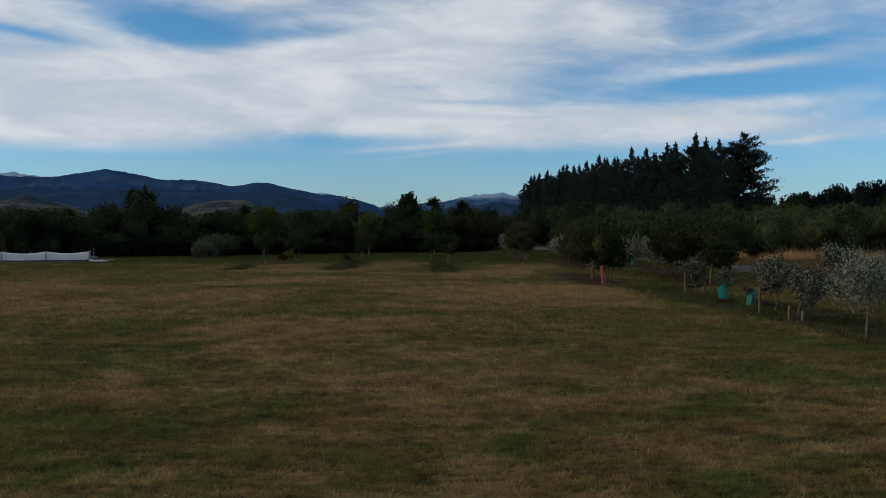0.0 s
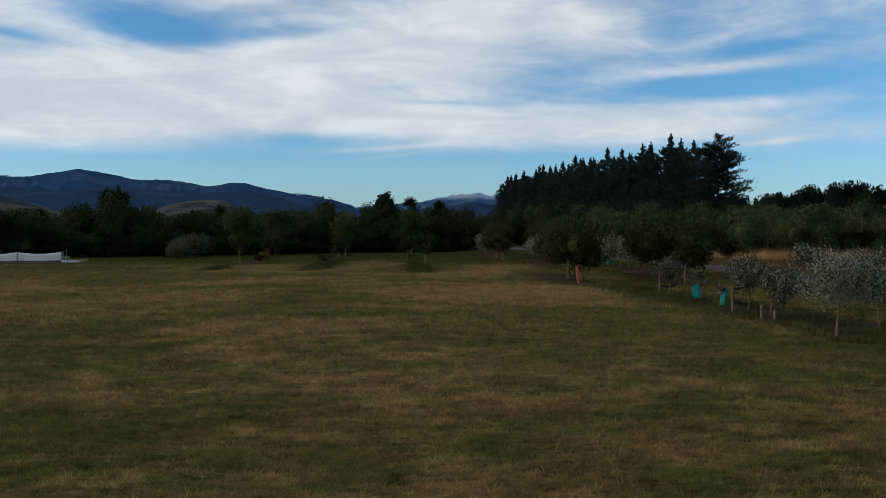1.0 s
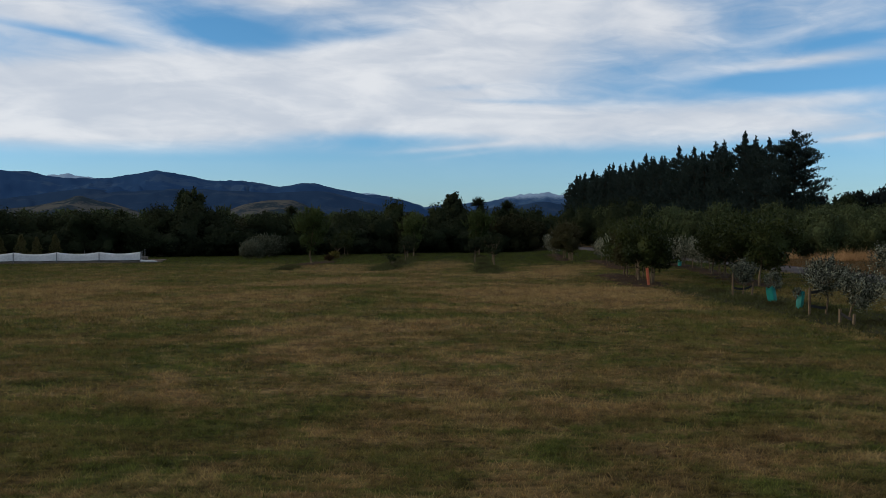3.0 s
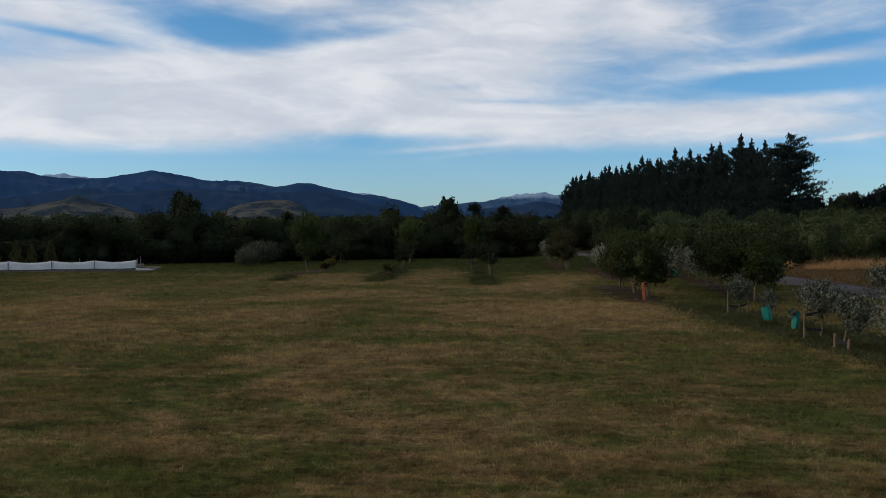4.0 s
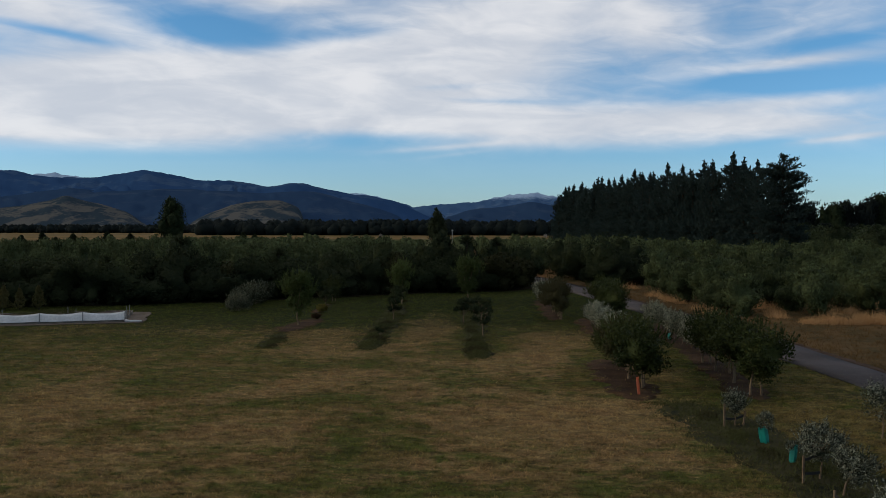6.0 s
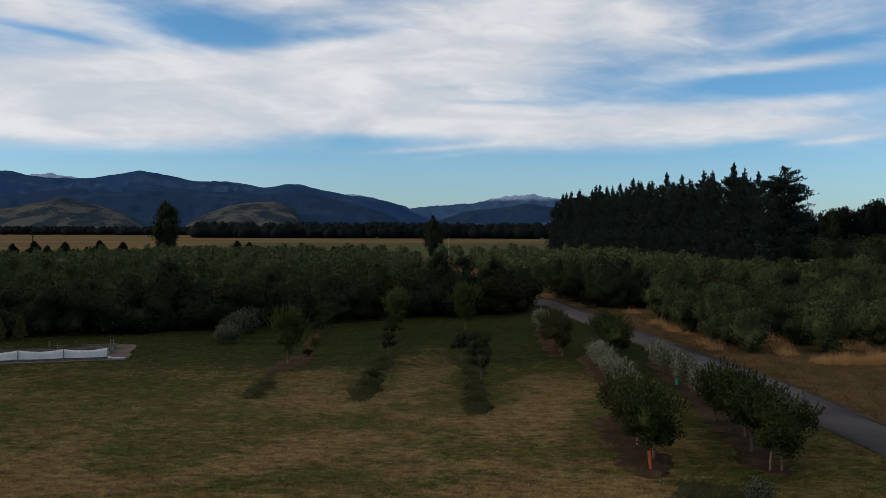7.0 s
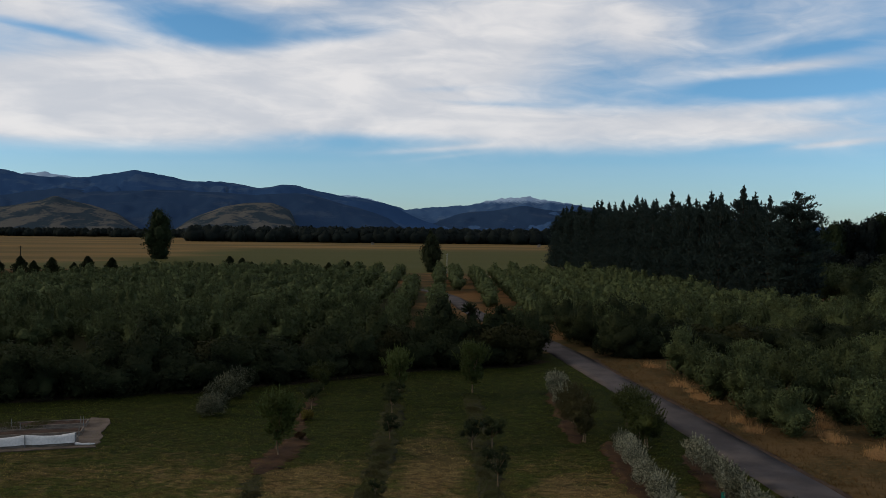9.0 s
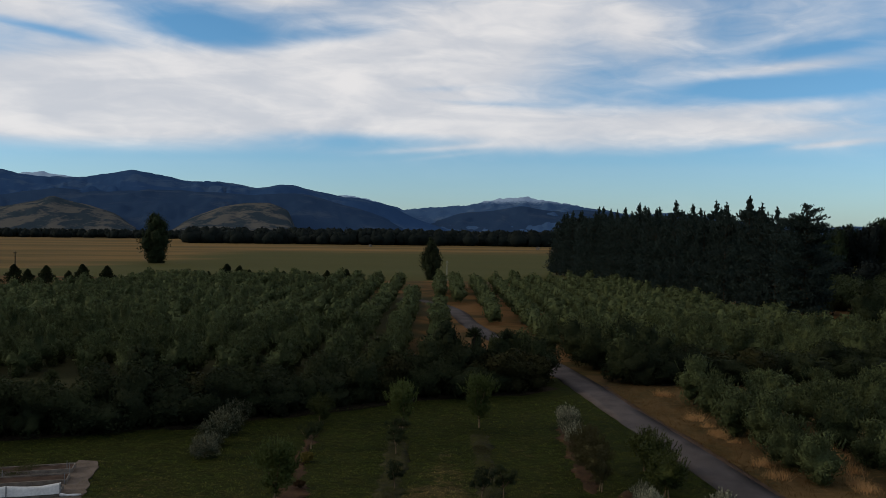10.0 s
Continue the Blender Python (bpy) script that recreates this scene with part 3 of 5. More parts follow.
def build_ground():
    xs = np.unique(np.concatenate([np.arange(-60, 71, 1.0), np.arange(-400, 400, 10.0), np.linspace(-4800, 4800, 33)]))
    ys = np.unique(np.concatenate([np.arange(-12, 110, 1.0), np.arange(110, 420, 6.0), np.arange(420, 1200, 40.0), np.linspace(-600, 4900, 23)]))
    gx, gy = np.meshgrid(xs, ys)
    v = np.stack([gx, gy, ground_z(gx, gy)], -1).reshape(-1, 3)
    n = len(xs)
    i, j = np.arange(len(ys) - 1)[:, None] * n, np.arange(n - 1)[None]
    f = np.stack([i + j, i + j + 1, i + n + j + 1, i + n + j], -1).reshape(-1, 4)
    c = v[f].mean(1)
    slot = np.zeros(len(f), int)
    behind = c[:, 1] > hedge_y(c[:, 0]) + 6.0
    slot[behind] = 1
    right = (c[:, 0] > road_x(c[:, 1])) & ~behind
    slot[right] = 2
    slot[(c[:, 1] > 226)] = 3
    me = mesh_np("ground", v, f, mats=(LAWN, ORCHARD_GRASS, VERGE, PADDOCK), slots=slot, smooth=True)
    tagged(new("ground", me), "flat farmland of patchy dry lawn, verge and paddock", "ground", kind="structure")


def ribbon(name, line, half, z, mat, label, category, wobble=0.12, pieces=90, taper=0.0):
    """A sheet along a line, with slightly uneven edges and thickness."""
    pts = np.array(line, float)
    d = np.concatenate([[0], np.cumsum(np.linalg.norm(np.diff(pts, axis=0), axis=1))])
    s = np.linspace(0, d[-1], pieces)
    x, y = np.interp(s, d, pts[:, 0]), np.interp(s, d, pts[:, 1])
    kernel = np.ones(7) / 7
    xs = np.convolve(np.pad(x, 3, mode="edge"), kernel, "valid")
    way = unit(np.stack([np.gradient(xs), np.gradient(y)], -1))
    side = np.stack([way[:, 1], -way[:, 0]], -1)
    rows = []
    for w, dz in ((-1, -0.02), (-1, 0), (-0.4, 0.012), (0.4, 0.012), (1, 0), (1, -0.02)):
        rag = np.convolve(RNG.normal(0, wobble * 2.0, pieces + 4), np.ones(5) / 5, "valid") + RNG.normal(0, wobble * 0.25, pieces)
        e = half * w + (rag if abs(w) == 1 else 0)
        if taper:
            e = e * np.sqrt(np.clip(np.minimum(s, s[-1] - s) / taper, 0.02, 1))
        rows.append(np.stack([xs + side[:, 0] * e, y + side[:, 1] * e, ground_z(xs + side[:, 0] * e, y + side[:, 1] * e) + z + dz], -1))
    v = np.concatenate(rows)
    f = []
    for r in range(5):
        i = np.arange(pieces - 1)
        f.append(np.stack([r * pieces + i, r * pieces + i + 1, (r + 1) * pieces + i + 1, (r + 1) * pieces + i], -1))
    me = mesh_np(name, v, np.concatenate(f), mats=(mat,), smooth=True)
    return tagged(new(name, me), label, category, kind="structure")


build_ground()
ribbon("road", ROAD, 1.27, 0.02, TRACK, "grey chip-sealed driveway running past the orchard", "driveway", 0.07, 220)
ribbon("verge_edge", [(x + 1.48, y) for x, y in ROAD if -1 < y < 90], 0.2, 0.012, SOIL, "dark strip of soil along the driveway's edge", "soil", 0.05, 160)

# ---------------------------------------------------------------- hills


def ridge(name, far, deep, marks, mat, label, rough=0.16, cols=260, rows=26, seed=0, base=-3.0, crag=1.0):
    """A range of hills: marks are (sideways slope, crest rise) pairs; spurs and gullies come from noise."""
    s = np.linspace(marks[0][0], marks[-1][0], cols)
    rise = np.interp(s, [m[0] for m in marks], [m[1] for m in marks])
    kernel = np.hanning(9) / np.hanning(9).sum()
    rise = np.convolve(np.pad(rise, 4, mode="edge"), kernel, "valid")
    v = []
    for r in range(rows):
        t = r / (rows - 1)
        d = far - deep + (deep * 1.25) * t
        up = math.sin(min(1.0, t / 0.8) * math.pi / 2) ** 1.15 if t <= 0.8 else 1 - (t - 0.8) * 1.5
        for c in range(cols):
            x, y = s[c] * d, d
            n1 = noise.fractal(Vector((x * 0.0035 + seed, y * 0.002, seed)), 1.0, 2.0, 4)
            n2 = noise.fractal(Vector((x * 0.02, y * 0.02, seed + 7)), 1.0, 2.0, 3)
            h = rise[c] * far * up
            h *= 1 + rough * n1 * (1.2 - up) * 2.2
            spur = abs(noise.noise(Vector((x * 0.0075 + 3 * n1, y * 0.0012, seed + 2))))
            h *= 1.0 + 0.8 * (1 - up) * (spur - 0.25)
            h += rise[c] * far * (0.008 * crag + 0.03 * (1 - up)) * n2
            v.append((x, y, base + max(0.0, h)))
    i, j = np.arange(rows - 1)[:, None] * cols, np.arange(cols - 1)[None]
    f = np.stack([i + j, i + j + 1, i + cols + j + 1, i + cols + j], -1).reshape(-1, 4)
    me = mesh_np(name, np.array(v), f, mats=(mat,), smooth=True)
    return tagged(new(name, me), label, "hill", kind="structure")


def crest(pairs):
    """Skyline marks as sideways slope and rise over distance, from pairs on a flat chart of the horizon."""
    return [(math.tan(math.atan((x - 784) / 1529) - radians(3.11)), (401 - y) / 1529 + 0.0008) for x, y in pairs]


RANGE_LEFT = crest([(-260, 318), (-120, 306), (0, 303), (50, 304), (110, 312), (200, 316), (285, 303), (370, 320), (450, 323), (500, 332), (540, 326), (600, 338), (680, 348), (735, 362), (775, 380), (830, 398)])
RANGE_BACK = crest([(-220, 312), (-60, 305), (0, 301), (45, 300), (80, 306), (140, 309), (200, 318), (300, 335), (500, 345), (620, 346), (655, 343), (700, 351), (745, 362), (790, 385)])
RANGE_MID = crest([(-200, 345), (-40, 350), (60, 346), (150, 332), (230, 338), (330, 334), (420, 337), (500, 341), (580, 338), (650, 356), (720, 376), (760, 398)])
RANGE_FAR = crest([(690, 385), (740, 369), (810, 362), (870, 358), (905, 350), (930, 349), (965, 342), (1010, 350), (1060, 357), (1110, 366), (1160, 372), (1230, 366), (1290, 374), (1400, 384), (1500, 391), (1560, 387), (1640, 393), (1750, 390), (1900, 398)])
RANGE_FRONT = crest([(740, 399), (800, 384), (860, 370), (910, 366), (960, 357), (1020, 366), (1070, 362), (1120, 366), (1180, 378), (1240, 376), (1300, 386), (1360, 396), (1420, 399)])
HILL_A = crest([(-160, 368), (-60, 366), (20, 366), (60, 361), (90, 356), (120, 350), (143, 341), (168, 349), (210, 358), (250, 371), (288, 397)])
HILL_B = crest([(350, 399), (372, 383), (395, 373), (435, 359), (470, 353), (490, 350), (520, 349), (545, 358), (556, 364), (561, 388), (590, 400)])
ridge("hill_range", 3900, 1500, RANGE_LEFT, HAZE_HILL, "long dark bush-covered mountain range under the evening sky", seed=3)
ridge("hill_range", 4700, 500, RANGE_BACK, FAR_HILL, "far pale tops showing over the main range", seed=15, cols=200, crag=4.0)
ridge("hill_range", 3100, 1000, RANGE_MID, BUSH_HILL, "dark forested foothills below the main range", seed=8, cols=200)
ridge("hill_range", 4600, 1300, RANGE_FAR, FAR_HILL, "distant mountain range painted haze-blue, with pale tops", seed=5, crag=9.0)
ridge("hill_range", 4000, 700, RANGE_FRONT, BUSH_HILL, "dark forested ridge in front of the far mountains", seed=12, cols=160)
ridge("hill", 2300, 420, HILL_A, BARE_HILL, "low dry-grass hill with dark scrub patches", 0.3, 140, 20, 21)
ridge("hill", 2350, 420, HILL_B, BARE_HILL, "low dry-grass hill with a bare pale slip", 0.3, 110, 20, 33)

# ---------------------------------------------------------------- plant kinds


def olive_kind(seed, height=3.5, radius=1.8, leaves=760, size=0.25, shoots=14, long=1.0):
    rng = np.random.default_rng(seed)
    blobs = crown_blobs(rng, 16, 0, 0, -0.15, height, radius, radius * 0.40, 2.4)
    blobs = [(x, y * long, z, rx, ry * (0.5 + 0.5 * long), rz * 1.15) for x, y, z, rx, ry, rz in blobs]
    v, f = join(blob_leaves(rng, blobs, leaves, size, size * 0.45, 0.78, 0.9, 0.3), hull(rng, blobs, height))
    v, f = join((v, f), sprigs(rng, height, radius, shoots, 0.5, size, size * 0.36))
    crown = mesh_np("crown", v, f, mats=(OLIVE_LEAF,), smooth=True)
    tv, tf = limbs(rng, blobs, (0, 0), 0.8, 0.11, 4)
    return crown, mesh_np("trunk", tv, tf, mats=(DARK_BARK,), smooth=True)


def shrub_kind(seed, height, radius, leaves, size, mat, squat=0.15, clumps=12, spiky=0):
    rng = np.random.default_rng(seed)
    blobs = crown_blobs(rng, clumps + 8, 0, 0, squat - 0.25, height, radius, radius * 0.42, 9)
    piece = join(blob_leaves(rng, blobs, leaves, size, size * 0.5, 0.78, 0.6, 0.35), hull(rng, blobs, height))
    if spiky:
        n = spiky
        a = rng.uniform(0, 6.283, n)
        e = rng.uniform(-0.2, 1.4, n)
        d = np.stack([np.cos(a) * np.cos(e), np.sin(a) * np.cos(e), np.sin(e)], -1)
        piece = join(piece, leaf_quads(rng, np.array((0, 0, height - 0.25)) + d * 0.38, d, 0.9, 0.09))
    crown = mesh_np("crown", *piece, mats=(mat,), smooth=True)
    tv, tf = limbs(rng, blobs, (0, 0), max(0.4, squat + 0.4), 0.09, 4)
    if spiky:
        tv, tf = join((tv, tf), tube([(0, 0, 0.3), (0.05, 0, height * 0.6), (0, 0, height)], [0.11, 0.09, 0.07], 7))
    return crown, mesh_np("trunk", tv, tf, mats=(DARK_BARK,), smooth=True)


def pine_kind(seed, height=18.0, spread=4.6, fine=1.0, core_reach=1.0, gap=1.0, flat=0.5, broad=False):
    rng = np.random.default_rng(seed)
    wood = []
    lean = rng.normal(0, 0.15, 2)
    zs = np.linspace(-0.3, height, 10)
    wood.append(tube(np.stack([lean[0] * zs / height, lean[1] * zs / height, zs], -1), 0.30 * (1 - zs / height * 0.94) + 0.01, 7))
    z = 1.0
    cs, ds = [], []
    while z < height - 0.4:
        t = z / height
        reach = spread * (1 - t) ** 0.55 * (0.85 + 0.15 * math.sin(z * 1.7 + seed)) if t < 0.72 else (spread * 0.48 * (1 - (t - 0.72) / 0.17) ** 0.8 + 0.34 if t < 0.885 else 0.42 * (1 - (t - 0.885) / 0.13) + 0.09)
        if broad:
            reach = spread * float(np.interp(t, (0, 0.2, 0.45, 0.75, 0.92, 1), (0.7, 0.85, 1.0, 0.74, 0.5, 0.2))) * (0.88 + 0.12 * math.sin(z * 1.9))
        for i in range(5 if t < 0.9 else 4):
            a = rng.uniform(0, 6.283)
            l = reach * rng.uniform(0.6, 1.12)
            rise = l * rng.uniform(0.12, 0.42) + (0.6 * t) * l if not broad else l * rng.uniform(0.0, 0.3) + 0.3 * t * l
            p0 = np.array((lean[0] * t, lean[1] * t, z))
            p2 = p0 + np.array((math.cos(a) * l, math.sin(a) * l, rise))
            p1 = (p0 + p2) / 2 - np.array((0, 0, l * 0.08))
            if l > 1.2:
                wood.append(tube([p0, p1, p2], [0.05 + 0.02 * l, 0.035, 0.012], 3))
            n = int((10 + 8 * l) * fine) if t < 0.885 else int(7 * fine)
            s = rng.uniform(0.25, 1.05, n) ** 0.8
            q = (1 - s)[:, None] ** 2 * p0 + (2 * s * (1 - s))[:, None] * p1 + (s ** 2)[:, None] * p2
            q += rng.normal(0, 1, (n, 3)) * (0.12 + 0.08 * l) * np.array((1, 1, flat))
            cs.append(q)
            ds.append(np.tile(unit(p2 - p0) * 0.7 + (0, 0, 0.6), (n, 1)) + rng.normal(0, 0.55, (n, 3)))
        z += rng.uniform(0.5, 0.8) * gap * (1.0 if t < 0.8 else 0.8)
    # leading shoot and candles
    n = 34
    q = np.stack([rng.normal(lean[0], 0.05, n), rng.normal(lean[1], 0.05, n), rng.uniform(height - 2.0, height + 0.3, n)], -1)
    cs.append(q)
    ds.append(rng.normal(0, 0.45, (n, 3)) + (0, 0, 0.9))
    c, d = np.concatenate(cs), np.concatenate(ds)
    s = rng.uniform(0.45, 0.85, len(c)) / fine ** (0.25 if broad else 0.45)
    leaves = leaf_quads(rng, c, d, s, s * 0.36)
    core = []
    for zz, rr in ((0.10, 0.72), (0.22, 0.70), (0.34, 0.66), (0.45, 0.58), (0.56, 0.48), (0.66, 0.34)) + (((0.74, 0.44), (0.84, 0.30)) if broad else ()):
        core.append((lean[0] * zz, lean[1] * zz, zz * height, spread * rr * core_reach, spread * rr * core_reach, height * 0.10))
    crown = mesh_np("crown", *join(leaves, join(*[(v + (0, 0, 0), f) for v, f in [crown_core(rng, c[2] - c[5] * 1.3, c[2] + c[5] * 1.3, c[3] * 1.25, 0.92, 80, 0.42) for c in core]])), mats=(PINE_LEAF,))
    tv, tf = join(*wood)
    return crown, mesh_np("trunk", tv, tf, mats=(DARK_BARK,), smooth=True)


def column_kind(seed, height, radius, leaves, size, mat, foot=0.8, point=0.55):
    """An upright, dense tree such as a poplar."""
    rng = np.random.default_rng(seed)
    blobs = []
    for i in range(26):
        t = (i + 0.5) / 26
        r = radius * ((0.5 + 0.5 * math.sin(min(1, t * 2.0) * math.pi / 2)) * (1 - max(0, (t - 0.45) / 0.55) ** 2 * point))
        a = i * 2.4 + rng.uniform(0, 0.6)
        q = r * rng.uniform(0.25, 0.6)
        s = max(0.35, r * 0.58)
        blobs.append((math.cos(a) * q, math.sin(a) * q, foot + t * (height - foot - s * 0.8), s, s, s * 1.25))
    crown = mesh_np("crown", *join(blob_leaves(rng, blobs, leaves, size, size * 0.5, 0.55, 0.6), blob_core(rng, blobs, 0.7)), mats=(mat,))
    tv, tf = limbs(rng, blobs, (0, 0), max(0.5, foot + 1.0), 0.03 * height, 6)
    return crown, mesh_np("trunk", tv, tf, mats=(DARK_BARK,), smooth=True)


def young_kind(seed, height, radius, fork, leaves, length, width, mat, bark, clumps=10, up=0.3, stems=1, r0=0.035, core=0.55, low=None, vase=0.0):
    """A small garden tree: slim stem or several stems, airy crown of separate leaves."""
    rng = np.random.default_rng(seed)
    z0 = fork * 0.8 if low is None else low
    blobs = crown_blobs(rng, clumps + 8, 0, 0, z0, height, radius, radius * 0.34)
    if vase:
        blobs = [(x * w, y * w, z, rx * (0.6 + 0.4 * w), ry * (0.6 + 0.4 * w), rz) for x, y, z, rx, ry, rz in blobs for w in [1 - vase * (1 - (z - z0) / (height - z0))]]
    piece = join(blob_leaves(rng, blobs, leaves, length, width, 0.3, up, 0.6), hull(rng, blobs, height + z0, core + 0.25, 16, 10) if core else blob_core(rng, blobs, 0.22), sprigs(rng, height, radius, 60, 0.42 * radius, length, width, 0.6))
    crown = mesh_np("crown", *piece, mats=(mat,), smooth=True)
    pieces = []
    for i in range(stems):
        o = rng.normal(0, 0.16 if stems > 1 else 0.0, 2)
        pieces.append(limbs(rng, blobs, o, fork + 0.15, r0, 6 if stems == 1 else 3))
    tv, tf = join(*pieces)
    return crown, mesh_np("trunk", tv, tf, mats=(bark,), smooth=True)


# ---------------------------------------------------------------- orchard
NEAR_OLIVES = [olive_kind(50 + i, 2.7 + 0.3 * (i % 3), 1.35 + 0.12 * (i % 2), 3000, 0.19, 40) for i in range(4)]
OLIVES = [olive_kind(40 + i, 3.3 + 0.3 * (i % 3), 1.28 + 0.1 * (i % 2), 1300, 0.25, 24, 1.12) for i in range(5)]
OLIVE_LABEL = "grey-green rounded olive tree in an orchard row"


def pine_line(y):
    return 47.0 - 0.17 * (y - 142)


def orchard_spots():
    """Rows that run away from the lawn, behind the hedge, to the paddock."""
    out = []
    rng = np.random.default_rng(5)
    rows = [-4.3 - 4.5 * r for r in range(25)] + [-0.9 + 4.3 * r for r in range(24)]
    for row in rows:
        for i in range(48):
            y = 84 + i * 2.65 + rng.normal(0, 0.2)
            x = row - 0.03 * (y - 100) + rng.normal(0, 0.12)
            if y < hedge_y(x) + 5 or y > 206 or abs(x - road_x(y)) < 2.9:
                continue
            if x > pine_line(y) - 6.5 or (y > 135 and x > 38):
                continue
            if x < -74 and y > 163 + 0.15 * (x + 90):
                continue
            if x < -0.62 * y - 14:
                continue
            if row == -0.9 and y < 142:
                continue
            if rng.random() < 0.05:
                continue
            out.append((x, y, rng.choice((0.0, 3.1416)) + rng.normal(0, 0.25), rng.uniform(0.85, 1.12)))
    return sorted(out, key=lambda p: p[1])


def orchard_b_spots():
    """The nearer block on the other side of the driveway."""
    out = []
    rng = np.random.default_rng(6)
    for r in range(9):
        for i in range(8):
            y = 55.0 + 0.35 * r * (r < 5) + i * 3.3 + rng.normal(0, 0.2)
            x = 16.4 + r * 4.8 - 0.05 * (y - 54) + rng.normal(0, 0.2)
            if y > hedge_y(x) - 6.4:
                continue
            out.append((x, y, rng.uniform(0, 6.28), rng.uniform(0.84, 1.1)))
    return out


def build_orchard():
    near = orchard_b_spots()
    spots = orchard_spots()
    room = 300 - len(near)
    first = {}
    for n, (x, y, a, s) in enumerate(near + spots[:room]):
        kinds = NEAR_OLIVES if n < len(near) else OLIVES
        key = (n < len(near), n % len(kinds))
        if key not in first:
            first[key] = plant("olive_tree", *kinds[n % len(kinds)], spot(x, y, 0, a, s), OLIVE_LABEL, "olive tree", "olive orchard")
        else:
            planted(first[key], spot(x, y, 0, a, s))
    rng = np.random.default_rng(9)
    pieces, proto = [], []
    for i in range(5):
        blobs = crown_blobs(rng, 9, 0, 0, 0.0, 3.5, 1.3, 0.62, 2.4)
        v, f = join(blob_leaves(rng, blobs, 240, 0.40, 0.22, 0.8, 0.7, 0.35), hull(rng, blobs, 3.5, 0.86, 13, 8))
        proto.append((v, f))
    for n, (x, y, a, s) in enumerate(spots[room:]):
        v, f = proto[n % 5]
        c, q = math.cos(a), math.sin(a)
        spin = np.array(((c, -q, 0), (q, c, 0), (0, 0, 1)))
        pieces.append((v @ spin.T * s + np.array((x, y, float(ground_z(x, y)))), f))
    me = mesh_np("orchard_rows", *join(*pieces), mats=(OLIVE_LEAF,), smooth=True)
    tagged(new("orchard_rows", me), "far rows of grey-green olive trees reaching the paddock", "olive trees", kind="stuff")


build_orchard()

# ---------------------------------------------------------------- hedge between lawn and orchard
HEDGE = [
    shrub_kind(60, 3.2, 1.9, 1900, 0.25, HEDGE_LEAF),
    shrub_kind(61, 3.7, 1.8, 1900, 0.24, HEDGE_LEAF, 0.1, 14),
    shrub_kind(62, 2.8, 2.0, 1900, 0.26, DARK_LEAF),
    shrub_kind(67, 4.0, 1.95, 3000, 0.22, HEDGE_LEAF, 0.0, 19, 60),
    shrub_kind(64, 3.4, 1.7, 2600, 0.28, FLAX_LEAF, 0.1, 12),
]
HEDGE_LABELS = [
    "dense dark-green native shrub in the shelter hedge",
    "tall dark bushy shrub in the shelter hedge",
    "broad blackish-green shrub in the shelter hedge",
    "dark shrub with a spiky cabbage-tree head in the hedge",
    "olive-brown bushy flax-like shrub in the hedge",
]


def build_hedge():
    rng = np.random.default_rng(17)
    first = {}

    def one(kind, m):
        if kind in first:
            return planted(first[kind], m)
        first[kind] = plant("hedge_shrub", *HEDGE[kind], m, HEDGE_LABELS[kind], "shrub", "shelter hedge")
        return first[kind]

    x = -66.0
    while x < 62:
        y = float(hedge_y(x))
        slope = float(hedge_y(x + 0.5) - hedge_y(x - 0.5))
        if abs(x - road_x(y + 1)) > 3.3:
            for row in (0, 1):
                yy = y + 1.9 + row * 2.6 + rng.normal(0, 0.3)
                xx = x + row * 1.2 + rng.normal(0, 0.2)
                if abs(xx - road_x(yy)) < 3.1:
                    continue
                kind = int(rng.choice(5, p=(0.3, 0.26, 0.22, 0.1, 0.12)))
                one(kind, spot(xx, yy, 0, rng.uniform(0, 6.28), rng.uniform(0.9, 1.15), rng.uniform(0.74, 1.02) * (0.85 if x > 13 else 1.0)))
        x += 1.95 / math.sqrt(1 + slope * slope)
    for x, y, s in ((-30.4, 63.6, 0.9), (-31.8, 64.4, 1.0), (-33.2, 65.6, 1.0), (-29.2, 65.8, 0.9)):
        one(0, spot(x, y, 0, x, s, s))


build_hedge()
# added near-black sheets that paint the hedge's shade on the ground
ribbon("hedge_shade", [(x, float(hedge_y(x)) + 5.6) for x in (-66, -40, -29, -20, -7, 0, 4.2)], 4.6, 0.006, HEDGE_SHADE, "dark ground sheet painted as the shade under the hedge", "soil", 0.3, 120)
ribbon("hedge_shade", [(x, float(hedge_y(x)) + 5.6) for x in (13, 24, 40, 62)], 4.6, 0.006, HEDGE_SHADE, "dark ground sheet painted as the shade under the hedge", "soil", 0.3, 80)


